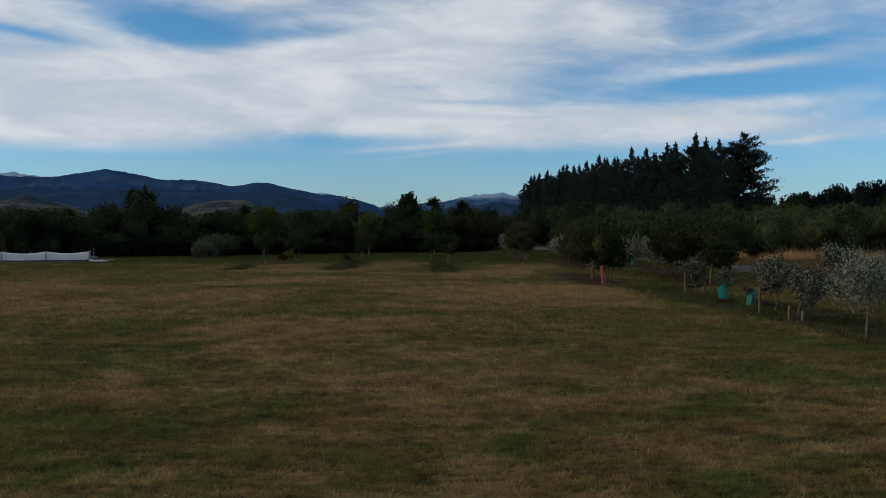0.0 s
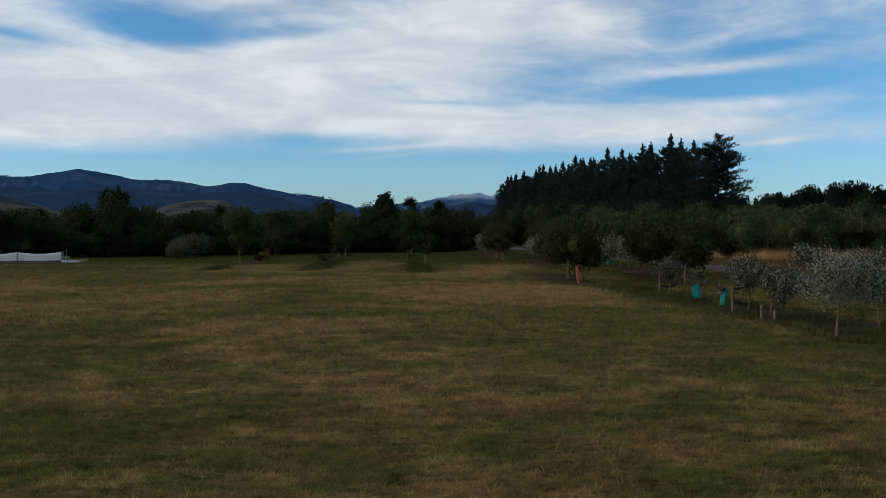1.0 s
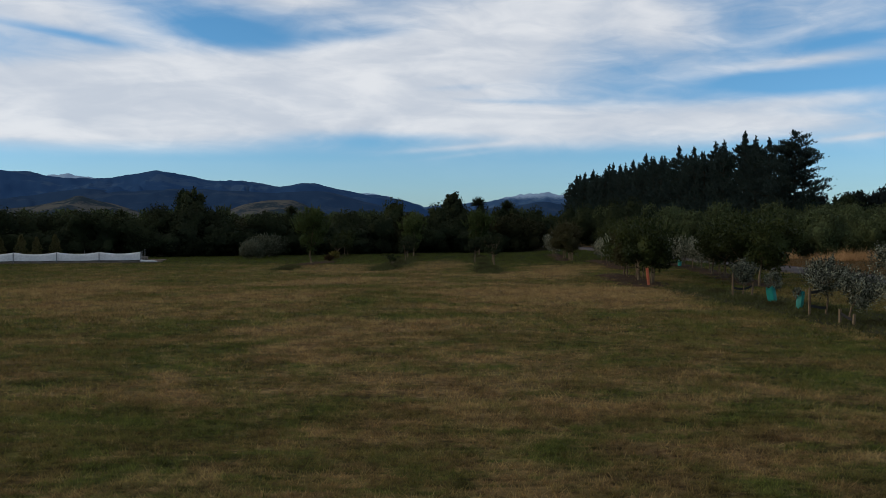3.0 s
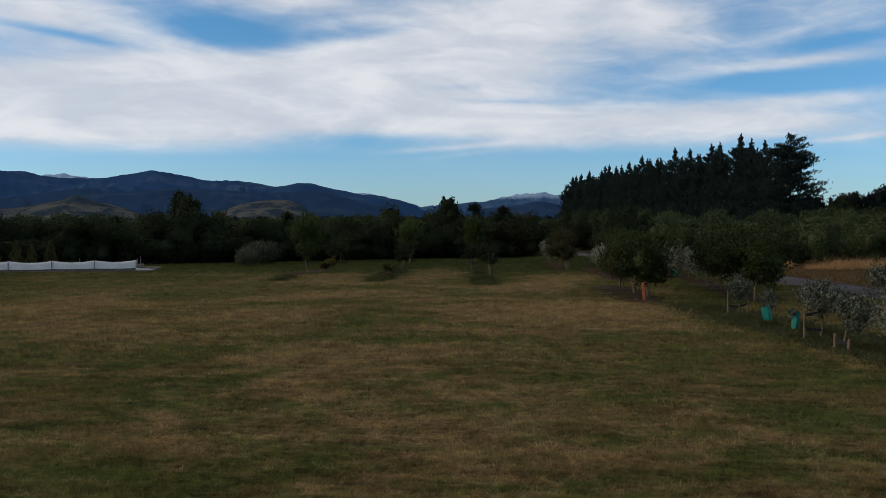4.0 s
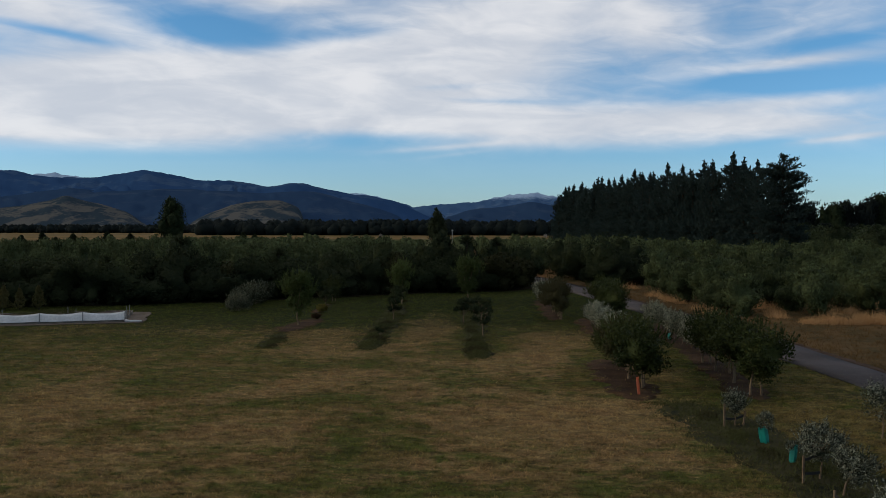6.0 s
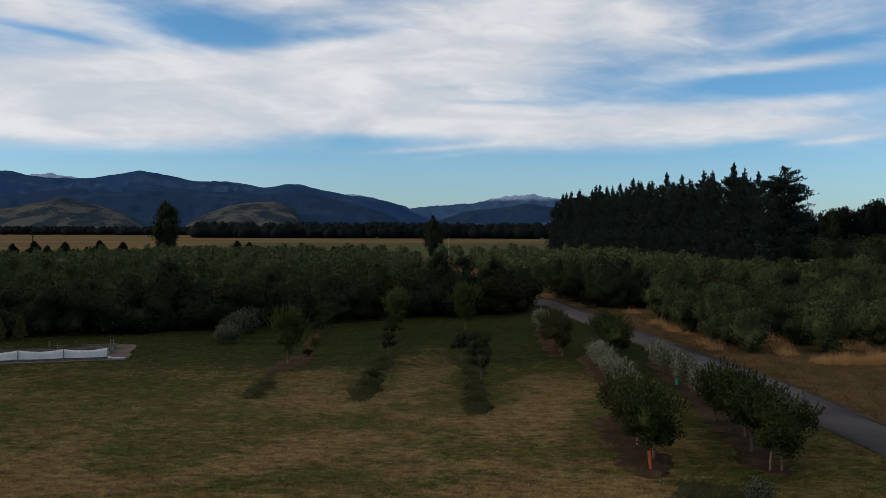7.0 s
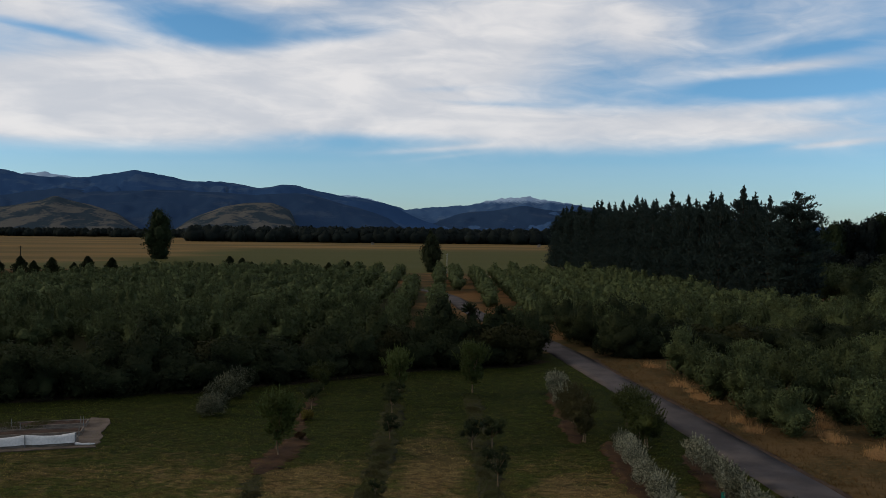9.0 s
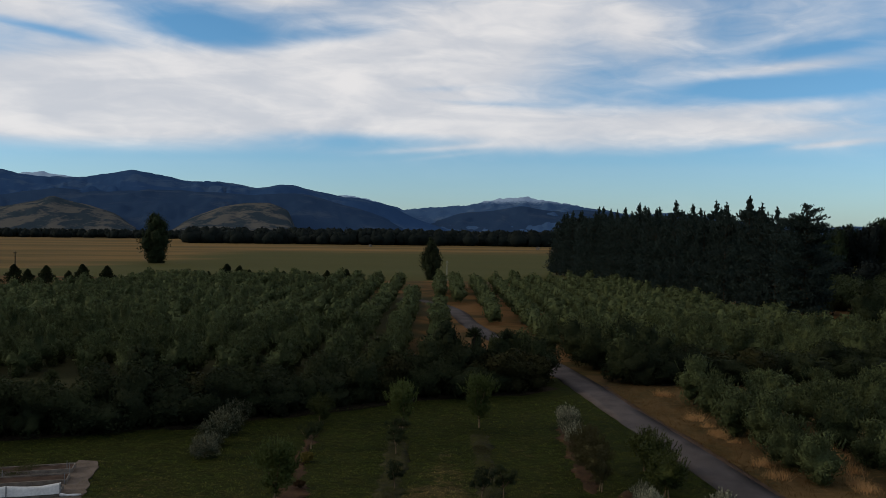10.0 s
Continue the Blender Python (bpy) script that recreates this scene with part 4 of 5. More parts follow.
def tall_ones():
    """The taller trees that stand out of the hedge."""
    a = column_kind(70, 5.4, 1.5, 1700, 0.26, HEDGE_LEAF, 0.3)
    b = shrub_kind(71, 4.4, 1.3, 2600, 0.22, HEDGE_LEAF, 0.4, 14, 150)
    c = shrub_kind(72, 4.7, 2.1, 3800, 0.24, DARK_LEAF, 0.2, 18)
    for (x, y, s), kind, label in (
        ((-23.5, 68.0, 1.0), a, "tall olive-green shrub rising above the hedge"),
        ((-28.6, 66.0, 0.76), b, "leafy shrub with spiky heads above the hedge"),
        ((-16.5, 72.0, 0.85), b, "dark shrub with spiky heads above the hedge"),
        ((-8.2, 78.5, 1.0), c, "broad dark tree rising above the hedge"),
        ((-4.9, 80.0, 0.92), c, "dark bushy tree rising above the hedge"),
        ((-3.3, 82.5, 1.05), a, "slim upright tree rising above the hedge"),
        ((-0.9, 82.0, 1.06), b, "cabbage tree with a spiky head above the hedge"),
        ((1.9, 83.0, 1.0), b, "leafy cabbage tree above the hedge"),
        ((0.7, 84.2, 0.88), c, "dark bushy evergreen in the hedge by the gap"),
        ((2.9, 85.2, 0.92), c, "dark bushy evergreen in the hedge by the gap"),
        ((4.7, 84.4, 0.86), c, "dark bushy evergreen overhanging the driveway gap"),
        ((10.4, 90.5, 0.88), c, "dark evergreen beside the driveway behind the hedge"),
        ((9.4, 95.5, 0.9), c, "dark evergreen beside the driveway behind the hedge"),
        ((12.8, 92.5, 1.0), c, "dark evergreen behind the hedge"),
        ((14.5, 86.0, 1.0), c, "dark evergreen tree beside the driveway gap"),
        ((11.8, 84.0, 0.86), c, "low dark evergreen beside the driveway gap"),
    ):
        plant("hedge_tree", *kind, spot(x, y, 0, x, s), label, "tree")


tall_ones()

# ---------------------------------------------------------------- pines
PINES = [pine_kind(80 + i, 18.0, 4.4 + 0.3 * (i % 3)) for i in range(4)]


def build_pines():
    rng = np.random.default_rng(23)
    first = {}
    y = 141.0
    n = 0
    while y < 272:
        for side in (0, 1):
            kind = (n + side * 2) % 4
            yy = y + side * 9 + rng.normal(0, 0.4)
            x = float(pine_line(yy)) + 0.2 + side * 2.4 + rng.normal(0, 0.5)
            h = rng.uniform(0.86, 1.05)
            m = spot(x, yy, 0, rng.uniform(0, 6.28), h * (0.96 if y < 145 else 1.0))
            if kind in first:
                planted(first[kind], m)
            else:
                first[kind] = plant("pine_tree", *PINES[kind], m, "tall dark pine with upright leading shoots in a shelterbelt", "pine tree", "pine shelterbelt")
            n += 1
        y += rng.uniform(4.2, 5.4)


build_pines()
plant("pine_tree", *pine_kind(88, 17.0, 5.2, 4.0, 0.95, 0.85, 0.4, True), spot(48.6, 140.0, 0, 1.0), "broad dark pine with spreading boughs ending the shelterbelt", "pine tree", "pine shelterbelt")

# ---------------------------------------------------------------- far trees
POPLAR = column_kind(90, 20.8, 6.6, 6500, 0.8, POPLAR_LEAF, -0.6, 0.5)
plant("poplar_tree", *POPLAR, spot(-129.0, 361.0), "lone dark broad-columned tree standing in the paddock", "tree")
plant("poplar_tree", *column_kind(92, 11.0, 2.9, 3600, 0.42, HEDGE_LEAF, 0.2, 0.8), spot(-10.6, 229.0, 0), "upright grey-green poplar at the orchard's far end", "tree")


def build_far_woods():
    """The belt of dark woods along the far side of the paddock."""
    rng = np.random.default_rng(31)
    pieces = []
    for x0, x1, y0, y1, n, h0, h1 in ((-900, -180, 960, 1040, 520, 8, 11), (-260, 330, 760, 820, 560, 11, 15.5), (300, 700, 500, 700, 160, 9, 14)):
        for i in range(n):
            x, y = rng.uniform(x0, x1), rng.uniform(y0, y1)
            h = rng.uniform(h0, h1)
            r = h * 0.4
            blobs = [(x + rng.normal(0, 1.5), y, -3 + h * t, r * w, r * w, h * 0.46) for t, w in ((0.34, 1.5), (0.52, 0.95))]
            pieces.append(blob_leaves(rng, blobs, 22, 2.2, 1.3, 0.85))
            pieces.append(blob_core(rng, blobs, 0.95, 8, 6))
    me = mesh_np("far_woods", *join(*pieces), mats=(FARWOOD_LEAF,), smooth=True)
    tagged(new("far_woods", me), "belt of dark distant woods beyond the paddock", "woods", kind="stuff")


build_far_woods()

# ---------------------------------------------------------------- belt of mixed trees past the pines
MIXED = [shrub_kind(100 + i, 10.0, 4.2, 1800, 0.95, m, 0.6, 18) for i, m in enumerate((FARWOOD_LEAF, POPLAR_LEAF, FARWOOD_LEAF))]


def build_mixed_belt():
    rng = np.random.default_rng(41)
    first = {}
    for i in range(46):
        x = 98 + i * 3.6 + rng.normal(0, 0.8)
        h = (1.58 + 0.34 * step(138, 152, x) + 0.25 * step(160, 168, x) - 0.3 * step(172, 185, x)) * rng.uniform(0.92, 1.08)
        m = spot(x, 338 + rng.normal(0, 3) + (7 if i % 2 else 0), 0, rng.uniform(0, 6.28), 1.1 + 0.25 * rng.random(), float(h))
        kind = i % 3
        if kind in first:
            planted(first[kind], m)
        else:
            first[kind] = plant("shelter_tree", *MIXED[kind], m, "dark broad evergreen in a mixed belt beyond the pines", "tree", "mixed tree belt")
    for i in range(12):
        planted(first[i % 3], spot(74 + i * 5.2 + rng.normal(0, 0.8), 214 + rng.normal(0, 4) - 0.5 * i, 0, rng.uniform(0, 6.28), 0.8, 0.62 * rng.uniform(0.9, 1.15)))
    big = shrub_kind(104, 5.6, 3.2, 3400, 0.40, OLIVE_LEAF, 0.3, 18)
    proto = None
    for x, y, s in ((57, 150, 1.0), (62, 157, 1.1), (66, 148, 0.95), (71, 158, 1.1), (60, 139, 0.9), (69, 137, 0.95), (77, 149, 1.05), (55, 128, 0.8), (63, 127, 0.85), (72, 126, 0.8), (80, 138, 1.0), (86, 152, 1.1), (92, 160, 1.2), (98, 150, 1.1), (104, 163, 1.2), (84, 166, 1.1), (96, 172, 1.2), (110, 155, 1.2), (90, 140, 1.0), (51, 117, 0.75), (60, 116, 0.75)):
        m = spot(x, y, 0, x * 1.7, s)
        proto = planted(proto, m) if proto else plant("willow_tree", *big, m, "soft grey-green spreading tree beside the pine belt", "tree", "trees beside the pines")


build_mixed_belt()


def build_thicket():
    """Dark native shrubs and small trees between the hedge and the pine belt."""
    rng = np.random.default_rng(47)
    kinds = [shrub_kind(105, 4.6, 2.5, 1500, 0.34, HEDGE_LEAF, 0.2, 14), shrub_kind(106, 3.8, 2.2, 1400, 0.34, FLAX_LEAF, 0.2, 12), shrub_kind(107, 5.0, 2.3, 1500, 0.34, DARK_LEAF, 0.2, 14, 80)]
    names = ["dark-green bushy shrub in the thicket beside the pines", "olive-brown shrub in the thicket beside the pines", "dark shrub with spiky heads in the thicket beside the pines"]
    first = {}
    for i in range(34):
        y = 100 + 2.1 * i + rng.normal(0, 1.0)
        x = (50 if y < 136 else 58) + 30 * rng.random() ** 1.2
        k = i % 3
        m = spot(x, y, 0, rng.uniform(0, 6.28), rng.uniform(0.85, 1.2))
        first[k] = planted(first[k], m) if k in first else plant("thicket_shrub", *kinds[k], m, names[k], "shrub", "thicket")


build_thicket()


def cone_kind(seed, height, radius, leaves, size, mat, tip=0.97):
    rng = np.random.default_rng(seed)
    n = leaves
    t = rng.random(n) ** 0.7
    a = rng.uniform(0, 6.283, n)
    r = radius * (1 - t) ** 0.75 * (0.75 + 0.4 * np.sin(a * 3 + t * 14)) * np.sqrt(rng.uniform(0.35, 1.1, n)) + 0.03
    c = np.stack([np.cos(a) * r, np.sin(a) * r, 0.12 + t * height * 0.95], -1)
    d = np.stack([np.cos(a) * 0.8, np.sin(a) * 0.8, np.full(n, 0.9)], -1) + rng.normal(0, 0.4, (n, 3))
    core = [(0, 0, height * z, radius * w, radius * w, height * 0.16) for z, w in ((0.18, 0.6), (0.4, 0.4), (0.6, 0.22))]
    crown = mesh_np("crown", *join(leaf_quads(rng, c, d, size, size * 0.4), blob_core(rng, core, 0.55)), mats=(mat,))
    tv, tf = tube([(0, 0, -0.1), (0, 0, height * 0.5), (0, 0, height * tip)], [radius * 0.09, radius * 0.05, 0.01], 6)
    return crown, mesh_np("trunk", tv, tf, mats=(DARK_BARK,), smooth=True)


def build_edge_trees():
    rng = np.random.default_rng(43)
    kind = cone_kind(110, 3.7, 2.2, 1800, 0.5, HEDGE_LEAF)
    proto = None
    for x, y, s in ((-104, 194, 1.0), (-99.5, 195, 1.15), (-96, 194, 0.9), (-92.5, 195, 1.1), (-88, 196, 0.8), (-84.5, 195, 1.2), (-80, 197, 1.1), (-75, 198, 0.7), (-70, 199, 0.6), (-54, 209, 1.05), (-52, 210, 0.8), (-46, 210, 0.7), (-38, 210, 0.75), (-29.5, 211, 0.9), (-22, 211, 0.7), (-64, 208, 0.75), (-67, 207, 0.6), (-61, 208, 0.7), (-57, 209, 1.15), (-49, 210, 0.65), (-44, 210, 0.75), (-41, 210.5, 0.6), (-34, 211, 0.8), (-26, 211, 0.6), (-17, 211, 0.6)):
        m = spot(x, y, 0, x, s)
        proto = planted(proto, m) if proto else plant("young_evergreen", *kind, m, "dark young evergreen at the orchard's far edge", "tree", "young evergreens")
    small = cone_kind(111, 1.65, 0.55, 900, 0.16, leaf_material("bean_leaf", (0.040, 0.038, 0.012), (0.140, 0.120, 0.048), 0.3, 0.7), 1.22)
    proto = None
    for x, y, s in ((-30.3, 59.1, 1.0), (-31.5, 58.8, 0.9), (-32.5, 58.6, 1.0), (-33.8, 58.2, 0.9), (-34.8, 58.0, 1.0)):
        m = spot(x, y, 0, x, s)
        proto = planted(proto, m) if proto else plant("climbing_frame", *small, m, "cone of climbing beans on canes before the hedge", "climbing plant", "bean cones")


build_edge_trees()


def thin_pole(name, x, y, h, r, mat, label, arm=0.0):
    ob = tagged(new(name), label, "pole")
    ob.matrix_basis = spot(x, y)
    part("shaft", tube([(0, 0, -0.2), (0, 0, h * 0.6), (0, 0, h)], [r, r * 0.9, r * 0.8], 8), mat, ob, smooth=True)
    if arm:
        part("crossarm", box(0, 0, h - 0.35, arm, 0.14, 0.14, 0.2, 0.02), mat, ob)
    return ob


thin_pole("power_pole", -130.0, 253.0, 5.2, 0.16, DARK_BARK, "old timber pole with a short crossarm in the paddock", 1.1)
thin_pole("white_pole", -6.4, 226.0, 5.0, 0.10, WHITE, "white painted pole beside the far poplar", 0.7)


def far_shed(x, y, w, h, yaw):
    ob = tagged(new("farm_shed"), "small pale farm shed at the foot of the far woods", "shed")
    ob.matrix_basis = spot(x, y, 0, yaw)
    part("wall", box(0, 0, h * 0.4, w, w * 0.7, h * 0.85, 0, 0.03), TIMBER, ob)
    bm = bmesh.new()
    for sx in (-1, 1):
        a = [bm.verts.new((sx * (w / 2 + 0.15) * (1 - i), j * (w * 0.35 + 0.2), h * 0.8 + i * h * 0.3)) for i in (0, 1) for j in (-1, 1)]
        bm.faces.new((a[0], a[1], a[3], a[2]) if sx < 0 else (a[2], a[3], a[1], a[0]))
    bmesh.ops.solidify(bm, geom=bm.faces[:], thickness=0.08)
    part("roof", bm, GALV, ob)


far_shed(-78.0, 700.0, 2.2, 2.0, 0.2)
far_shed(52.0, 660.0, 2.4, 2.2, -0.3)

# ---------------------------------------------------------------- planting strips on the lawn
BEDS = (
    ([(-9.9, 40.0), (-10.2, 44), (-10.4, 46.2)], 0.4, WEEDY, "dark weedy end of a planting strip"),
    ([(-10.5, 46.4), (-10.2, 50), (-9.9, 54.2)], 0.75, MULCH, "strip of reddish bark mulch under young trees"),
    ([(-10.2, 54.6), (-10.9, 60), (-11.2, 66)], 0.25, MULCH, "narrow strip of mulch under small trees"),
    ([(-5.0, 39.6), (-5.1, 47), (-5.4, 56), (-5.8, 64)], 0.62, WEEDY, "dark weedy planting strip across the lawn"),
    ([(0.1, 37.0), (0.0, 46), (-0.4, 54), (-0.75, 66)], 0.55, WEEDY, "dark planting strip with weeds and bark mulch"),
    ([(6.4, 40.5), (6.5, 47), (6.5, 53.5)], 0.6, MULCH, "brown mulch strip under silver shrubs"),
    ([(5.3, 28.2), (5.35, 33), (5.3, 37.0)], 0.85, MULCH, "shaded mulch strip under fruit trees"),
    ([(8.9, 13.0), (8.2, 17), (7.6, 21), (6.95, 25), (6.5, 28)], 1.25, WEEDY, "unmown weedy border round staked silver shrubs"),
    ([(9.2, 28.6), (9.4, 34), (9.8, 42), (10.0, 51)], 0.6, MULCH, "brown mulch strip beside the driveway"),
    ([(4.75, 53), (4.9, 61), (5.0, 68.5)], 0.5, MULCH, "mulch strip under a row of fruit trees"),
)
for line, half, mat, label in BEDS:
    ribbon("planting_bed", line, half, 0.004, mat, label, "garden bed", 0.16, 110, 1.4)

# ---------------------------------------------------------------- lawn trees and shrubs


def dark_kind(seed):
    """A crooked little tree: a few separate leafy pads held out on bare boughs."""
    rng = np.random.default_rng(seed)
    blobs = []
    for i in range(13):
        a, r = i * 2.4 + rng.uniform(0, 0.7), rng.uniform(0.1, 0.95)
        p = rng.uniform(0.2, 0.4)
        blobs.append((math.cos(a) * r, math.sin(a) * r * 0.8, rng.uniform(0.95, 1.85) - 0.25 * r, p * 1.15, p, p * 0.9))
    piece = join(blob_leaves(rng, blobs, 1300, 0.12, 0.06, 0.3, 0.3, 0.4), blob_core(rng, blobs[:6], 0.6))
    tv, tf = limbs(rng, blobs, (0, 0), 0.62, 0.04, 9)
    return mesh_np("crown", *piece, mats=(DARK_LEAF,), smooth=True), mesh_np("trunk", tv, tf, mats=(PALE_BARK,), smooth=True)


def weed_kind(seed, mat):
    """A ragged patch of weeds: leaning leaves of all sizes, low and open."""
    rng = np.random.default_rng(seed)
    n = 640
    a, r = rng.uniform(0, 6.283, n), 0.75 * np.sqrt(rng.random(n)) * (1 + 0.3 * np.sin(3 * rng.uniform(0, 6.283, n)))
    h = (0.05 + 0.34 * rng.random(n) ** 1.6) * (1.1 - np.minimum(r, 0.9))
    c = np.stack([np.cos(a) * r, np.sin(a) * r * 2.3, h], -1)
    v, f = leaf_quads(rng, c, rng.normal(0, 0.6, (n, 3)) + (0, 0, 0.7), rng.uniform(0.10, 0.24, n), rng.uniform(0.025, 0.06, n))
    return mesh_np("crown", v, f, mats=(mat,)), None


SILVER = [young_kind(120 + i, 1.65, 0.85, 0.5, 2600, 0.115, 0.050, SILVER_LEAF, PALE_BARK, 12, 0.7, 1, 0.03, 0) for i in range(3)]
FRUIT = [young_kind(130 + i, 2.3, 1.15, 0.6, 3200, 0.125, 0.060, CITRUS_LEAF, PALE_BARK, 9, 0.25, 2, 0.04, 0.42) for i in range(3)]
RUSSET = [young_kind(140 + i, 2.25, 1.0, 0.6, 2800, 0.115, 0.055, RUSSET_LEAF, PALE_BARK, 8, 0.25, 2, 0.035, 0.42) for i in range(2)]
FRESH = [young_kind(150 + i, 3.0, 1.2, 0.9, 3600, 0.22, 0.06, FRESH_LEAF, PALE_BARK, 14, 1.1, 1, 0.045, 0, 0.55, 0.6) for i in range(2)]
DARK = [dark_kind(160 + i) for i in range(3)]
WEED_LEAF = leaf_material("weed_leaf", (0.024, 0.028, 0.008), (0.086, 0.084, 0.028), 0.2, 0.7)
WEEDS = [weed_kind(170 + i, m) for i, m in enumerate((WEED_LEAF, RUSSET_LEAF))]
GREY = [young_kind(175, 1.5, 1.1, 0.25, 4200, 0.15, 0.06, GREY_LEAF, BARK, 16, 0.5, 2, 0.04, 0, 0.1)]
YELLOW_LEAF = leaf_material("yellow_flower", (0.045, 0.045, 0.012), (0.20, 0.145, 0.03), 0.15, 0.7, 1.6)
REDDISH_LEAF = leaf_material("reddish_leaf", (0.028, 0.018, 0.008), (0.062, 0.032, 0.014), 0.15, 0.7, 1.5)
_protos = {}


def grow(kinds, i, name, label, category, m, group=""):
    key = (kinds[i % len(kinds)][0].name, label)
    if key in _protos:
        return planted(_protos[key], m)
    _protos[key] = plant(name, *kinds[i % len(kinds)], m, label, category, group)
    return _protos[key]


def build_lawn_plants():
    n = 0
    # row with the pale willow-leaved tree
    grow(FRESH, 0, "young_tree", "young green tree with upright narrow leaves on mulch", "tree", spot(-10.3, 50.0, 0, 0.4, 1.02))
    grow(DARK, 1, "young_tree", "small leafy dark-green tree on the lawn", "tree", spot(-10.7, 61.2, 0, 1, 0.85))
    grow(FRUIT, 1, "young_tree", "rounded dull-green young tree near the hedge", "tree", spot(-11.1, 67.6, 0, 2, 0.85))
    for x, y, s, kind, label in (
        (-9.85, 53.2, 0.65, REDDISH_LEAF, "low rusty-red shrub in mulch"),
        (-10.4, 58.2, 0.85, YELLOW_LEAF, "low yellow-flowering shrub in the planting strip"),
    ):
        plant("low_shrub", *young_kind(int(180 + y), 0.55, 0.5, 0.05, 700, 0.12, 0.05, kind, BARK, 8, 0.5, 1, 0.012, 0.5), spot(x, y, 0, x, s), label, "shrub")
    for i, (x, y, s) in enumerate(((-16.3, 58.8, 0.8), (-16.5, 61.6, 0.95), (-16.6, 64.4, 1.0), (-16.8, 67.2, 1.0))):
        grow(GREY, 0, "silver_shrub", "broad silver-grey bush on the lawn before the hedge", "shrub", spot(x, y, 0, i * 1.3, s), "silver bushes")
    # second row
    grow(FRESH, 0, "young_tree", "bright-green young tree before the dark hedge", "tree", spot(-5.65, 65.8, 0, 2.2, 1.05))
    grow(DARK, 0, "young_tree", "small dark bushy tree in a weedy strip", "tree", spot(-5.8, 62.6, 0, 0.3, 0.85))
    grow(DARK, 1, "young_tree", "small dark bushy tree in a weedy strip", "tree", spot(-5.6, 60.4, 0, 2.3, 0.8))
    grow(DARK, 0, "young_tree", "low dark tree with a crooked stem", "tree", spot(-5.1, 53.5, 0, 1.3, 0.74))
    grow(DARK, 1, "young_tree", "stunted dark sapling in weeds", "tree", spot(-4.8, 43.6, 0, 4.1, 0.36))
    # third row
    grow(DARK, 0, "young_tree", "small dark broad-leaved tree with a pale stem", "tree", spot(0.35, 45.3, 0, 2.0, 0.9))
    grow(DARK, 2, "young_tree", "small dark broad-leaved tree with spreading boughs", "tree", spot(-0.75, 51.7, 0, 0.8, 0.85))
    grow(DARK, 0, "young_tree", "small dark broad-leaved tree with a pale stem", "tree", spot(0.3, 52.3, 0, 5.0, 0.85))
    grow(FRESH, 1, "young_tree", "green young tree with upright shoots before the hedge", "tree", spot(-0.65, 67.6, 0, 0.5, 1.15))
    for i, (x, y, s) in enumerate(((-9.7, 41.8, 0.9), (-9.9, 43.2, 0.7), (-5.0, 41.6, 1.2), (-4.9, 43.0, 1.1), (-5.1, 45.2, 0.9), (-5.1, 48.0, 0.8), (-5.4, 56.5, 0.9), (0.0, 39.3, 1.1), (0.1, 40.8, 1.2), (-0.1, 42.6, 0.8), (0.0, 43.9, 0.7), (-0.3, 49.0, 0.6), (-0.5, 58, 0.9), (-0.6, 61.5, 1.0), (-0.7, 66.0, 0.8), (-5.7, 67.5, 0.8), (-10.9, 65.5, 0.8), (-9.6, 40.6, 0.6), (-5.2, 44.2, 0.9), (-5.2, 46.6, 0.9), (-5.2, 49.6, 0.8), (-5.3, 51.4, 0.8), (0.1, 38.2, 1.0), (-0.2, 47.0, 0.7), (-0.3, 54.6, 0.8), (6.8, 26.0, 0.7), (7.0, 23.6, 0.7), (7.2, 21.8, 0.6), (7.9, 20.6, 0.8), (8.1, 17.4, 0.8), (8.4, 15.2, 0.8))):
        grow(WEEDS, i % 2, "weed_clump", ("low green weeds growing in a planting strip", "tangled straw-green weeds in a planting strip")[i % 2], "weeds", spot(x, y, 0, (i % 5 - 2) * 0.2, s * 0.62), "weeds in the strips")
    # fruit row towards the driveway
    for i, (x, y, s) in enumerate(((5.0, 53.6, 0.98), (5.05, 55.7, 1.02), (5.05, 57.8, 1.0))):
        grow(RUSSET, i, "fruit_tree", "small fruit tree with russet-green leaves and pale stems", "tree", spot(x, y, 0, i, s), "fruit row")
    for i, (x, y, s) in enumerate(((4.85, 61.6, 0.95), (4.9, 64.0, 0.95), (5.0, 66.6, 0.95))):
        grow(SILVER, i, "silver_shrub", "silver-leaved shrub at the end of a fruit row", "shrub", spot(x, y, 0, i, s), "silver row")
    for i, y in enumerate((50.6, 49.0, 47.4, 45.8, 44.2, 42.4, 40.8, 39.2)):
        grow(SILVER, i, "silver_shrub", "silver-leaved shrub in a mulched row", "shrub", spot(6.62 + 0.08 * (i % 2), y, 0, i * 2.1, 0.72 + 0.07 * (i % 3)), "silver row")
    for i, (x, y, s) in enumerate(((5.65, 35.4, 0.86), (5.62, 33.7, 0.92), (5.68, 32.1, 0.95), (5.75, 30.5, 0.95))):
        grow(FRUIT if i != 1 else RUSSET, i, "fruit_tree", "bushy dark fruit tree with pale stems" if i != 1 else "russet-green fruit tree with pale stems", "tree", spot(x, y, 0, i * 1.9, s), "fruit row")
    # row beside the driveway
    for i, (x, y, s) in enumerate(((8.2, 52.2, 0.95), (8.25, 54.4, 1.0), (8.2, 56.8, 0.95), (9.5, 36.0, 0.95), (9.5, 33.9, 1.0), (9.4, 31.6, 1.0), (9.4, 29.3, 1.0))):
        grow(FRUIT, i, "citrus_tree", "dense dark-green citrus bush beside the driveway", "tree", spot(x, y, 0, i * 2.3, s), "driveway row")
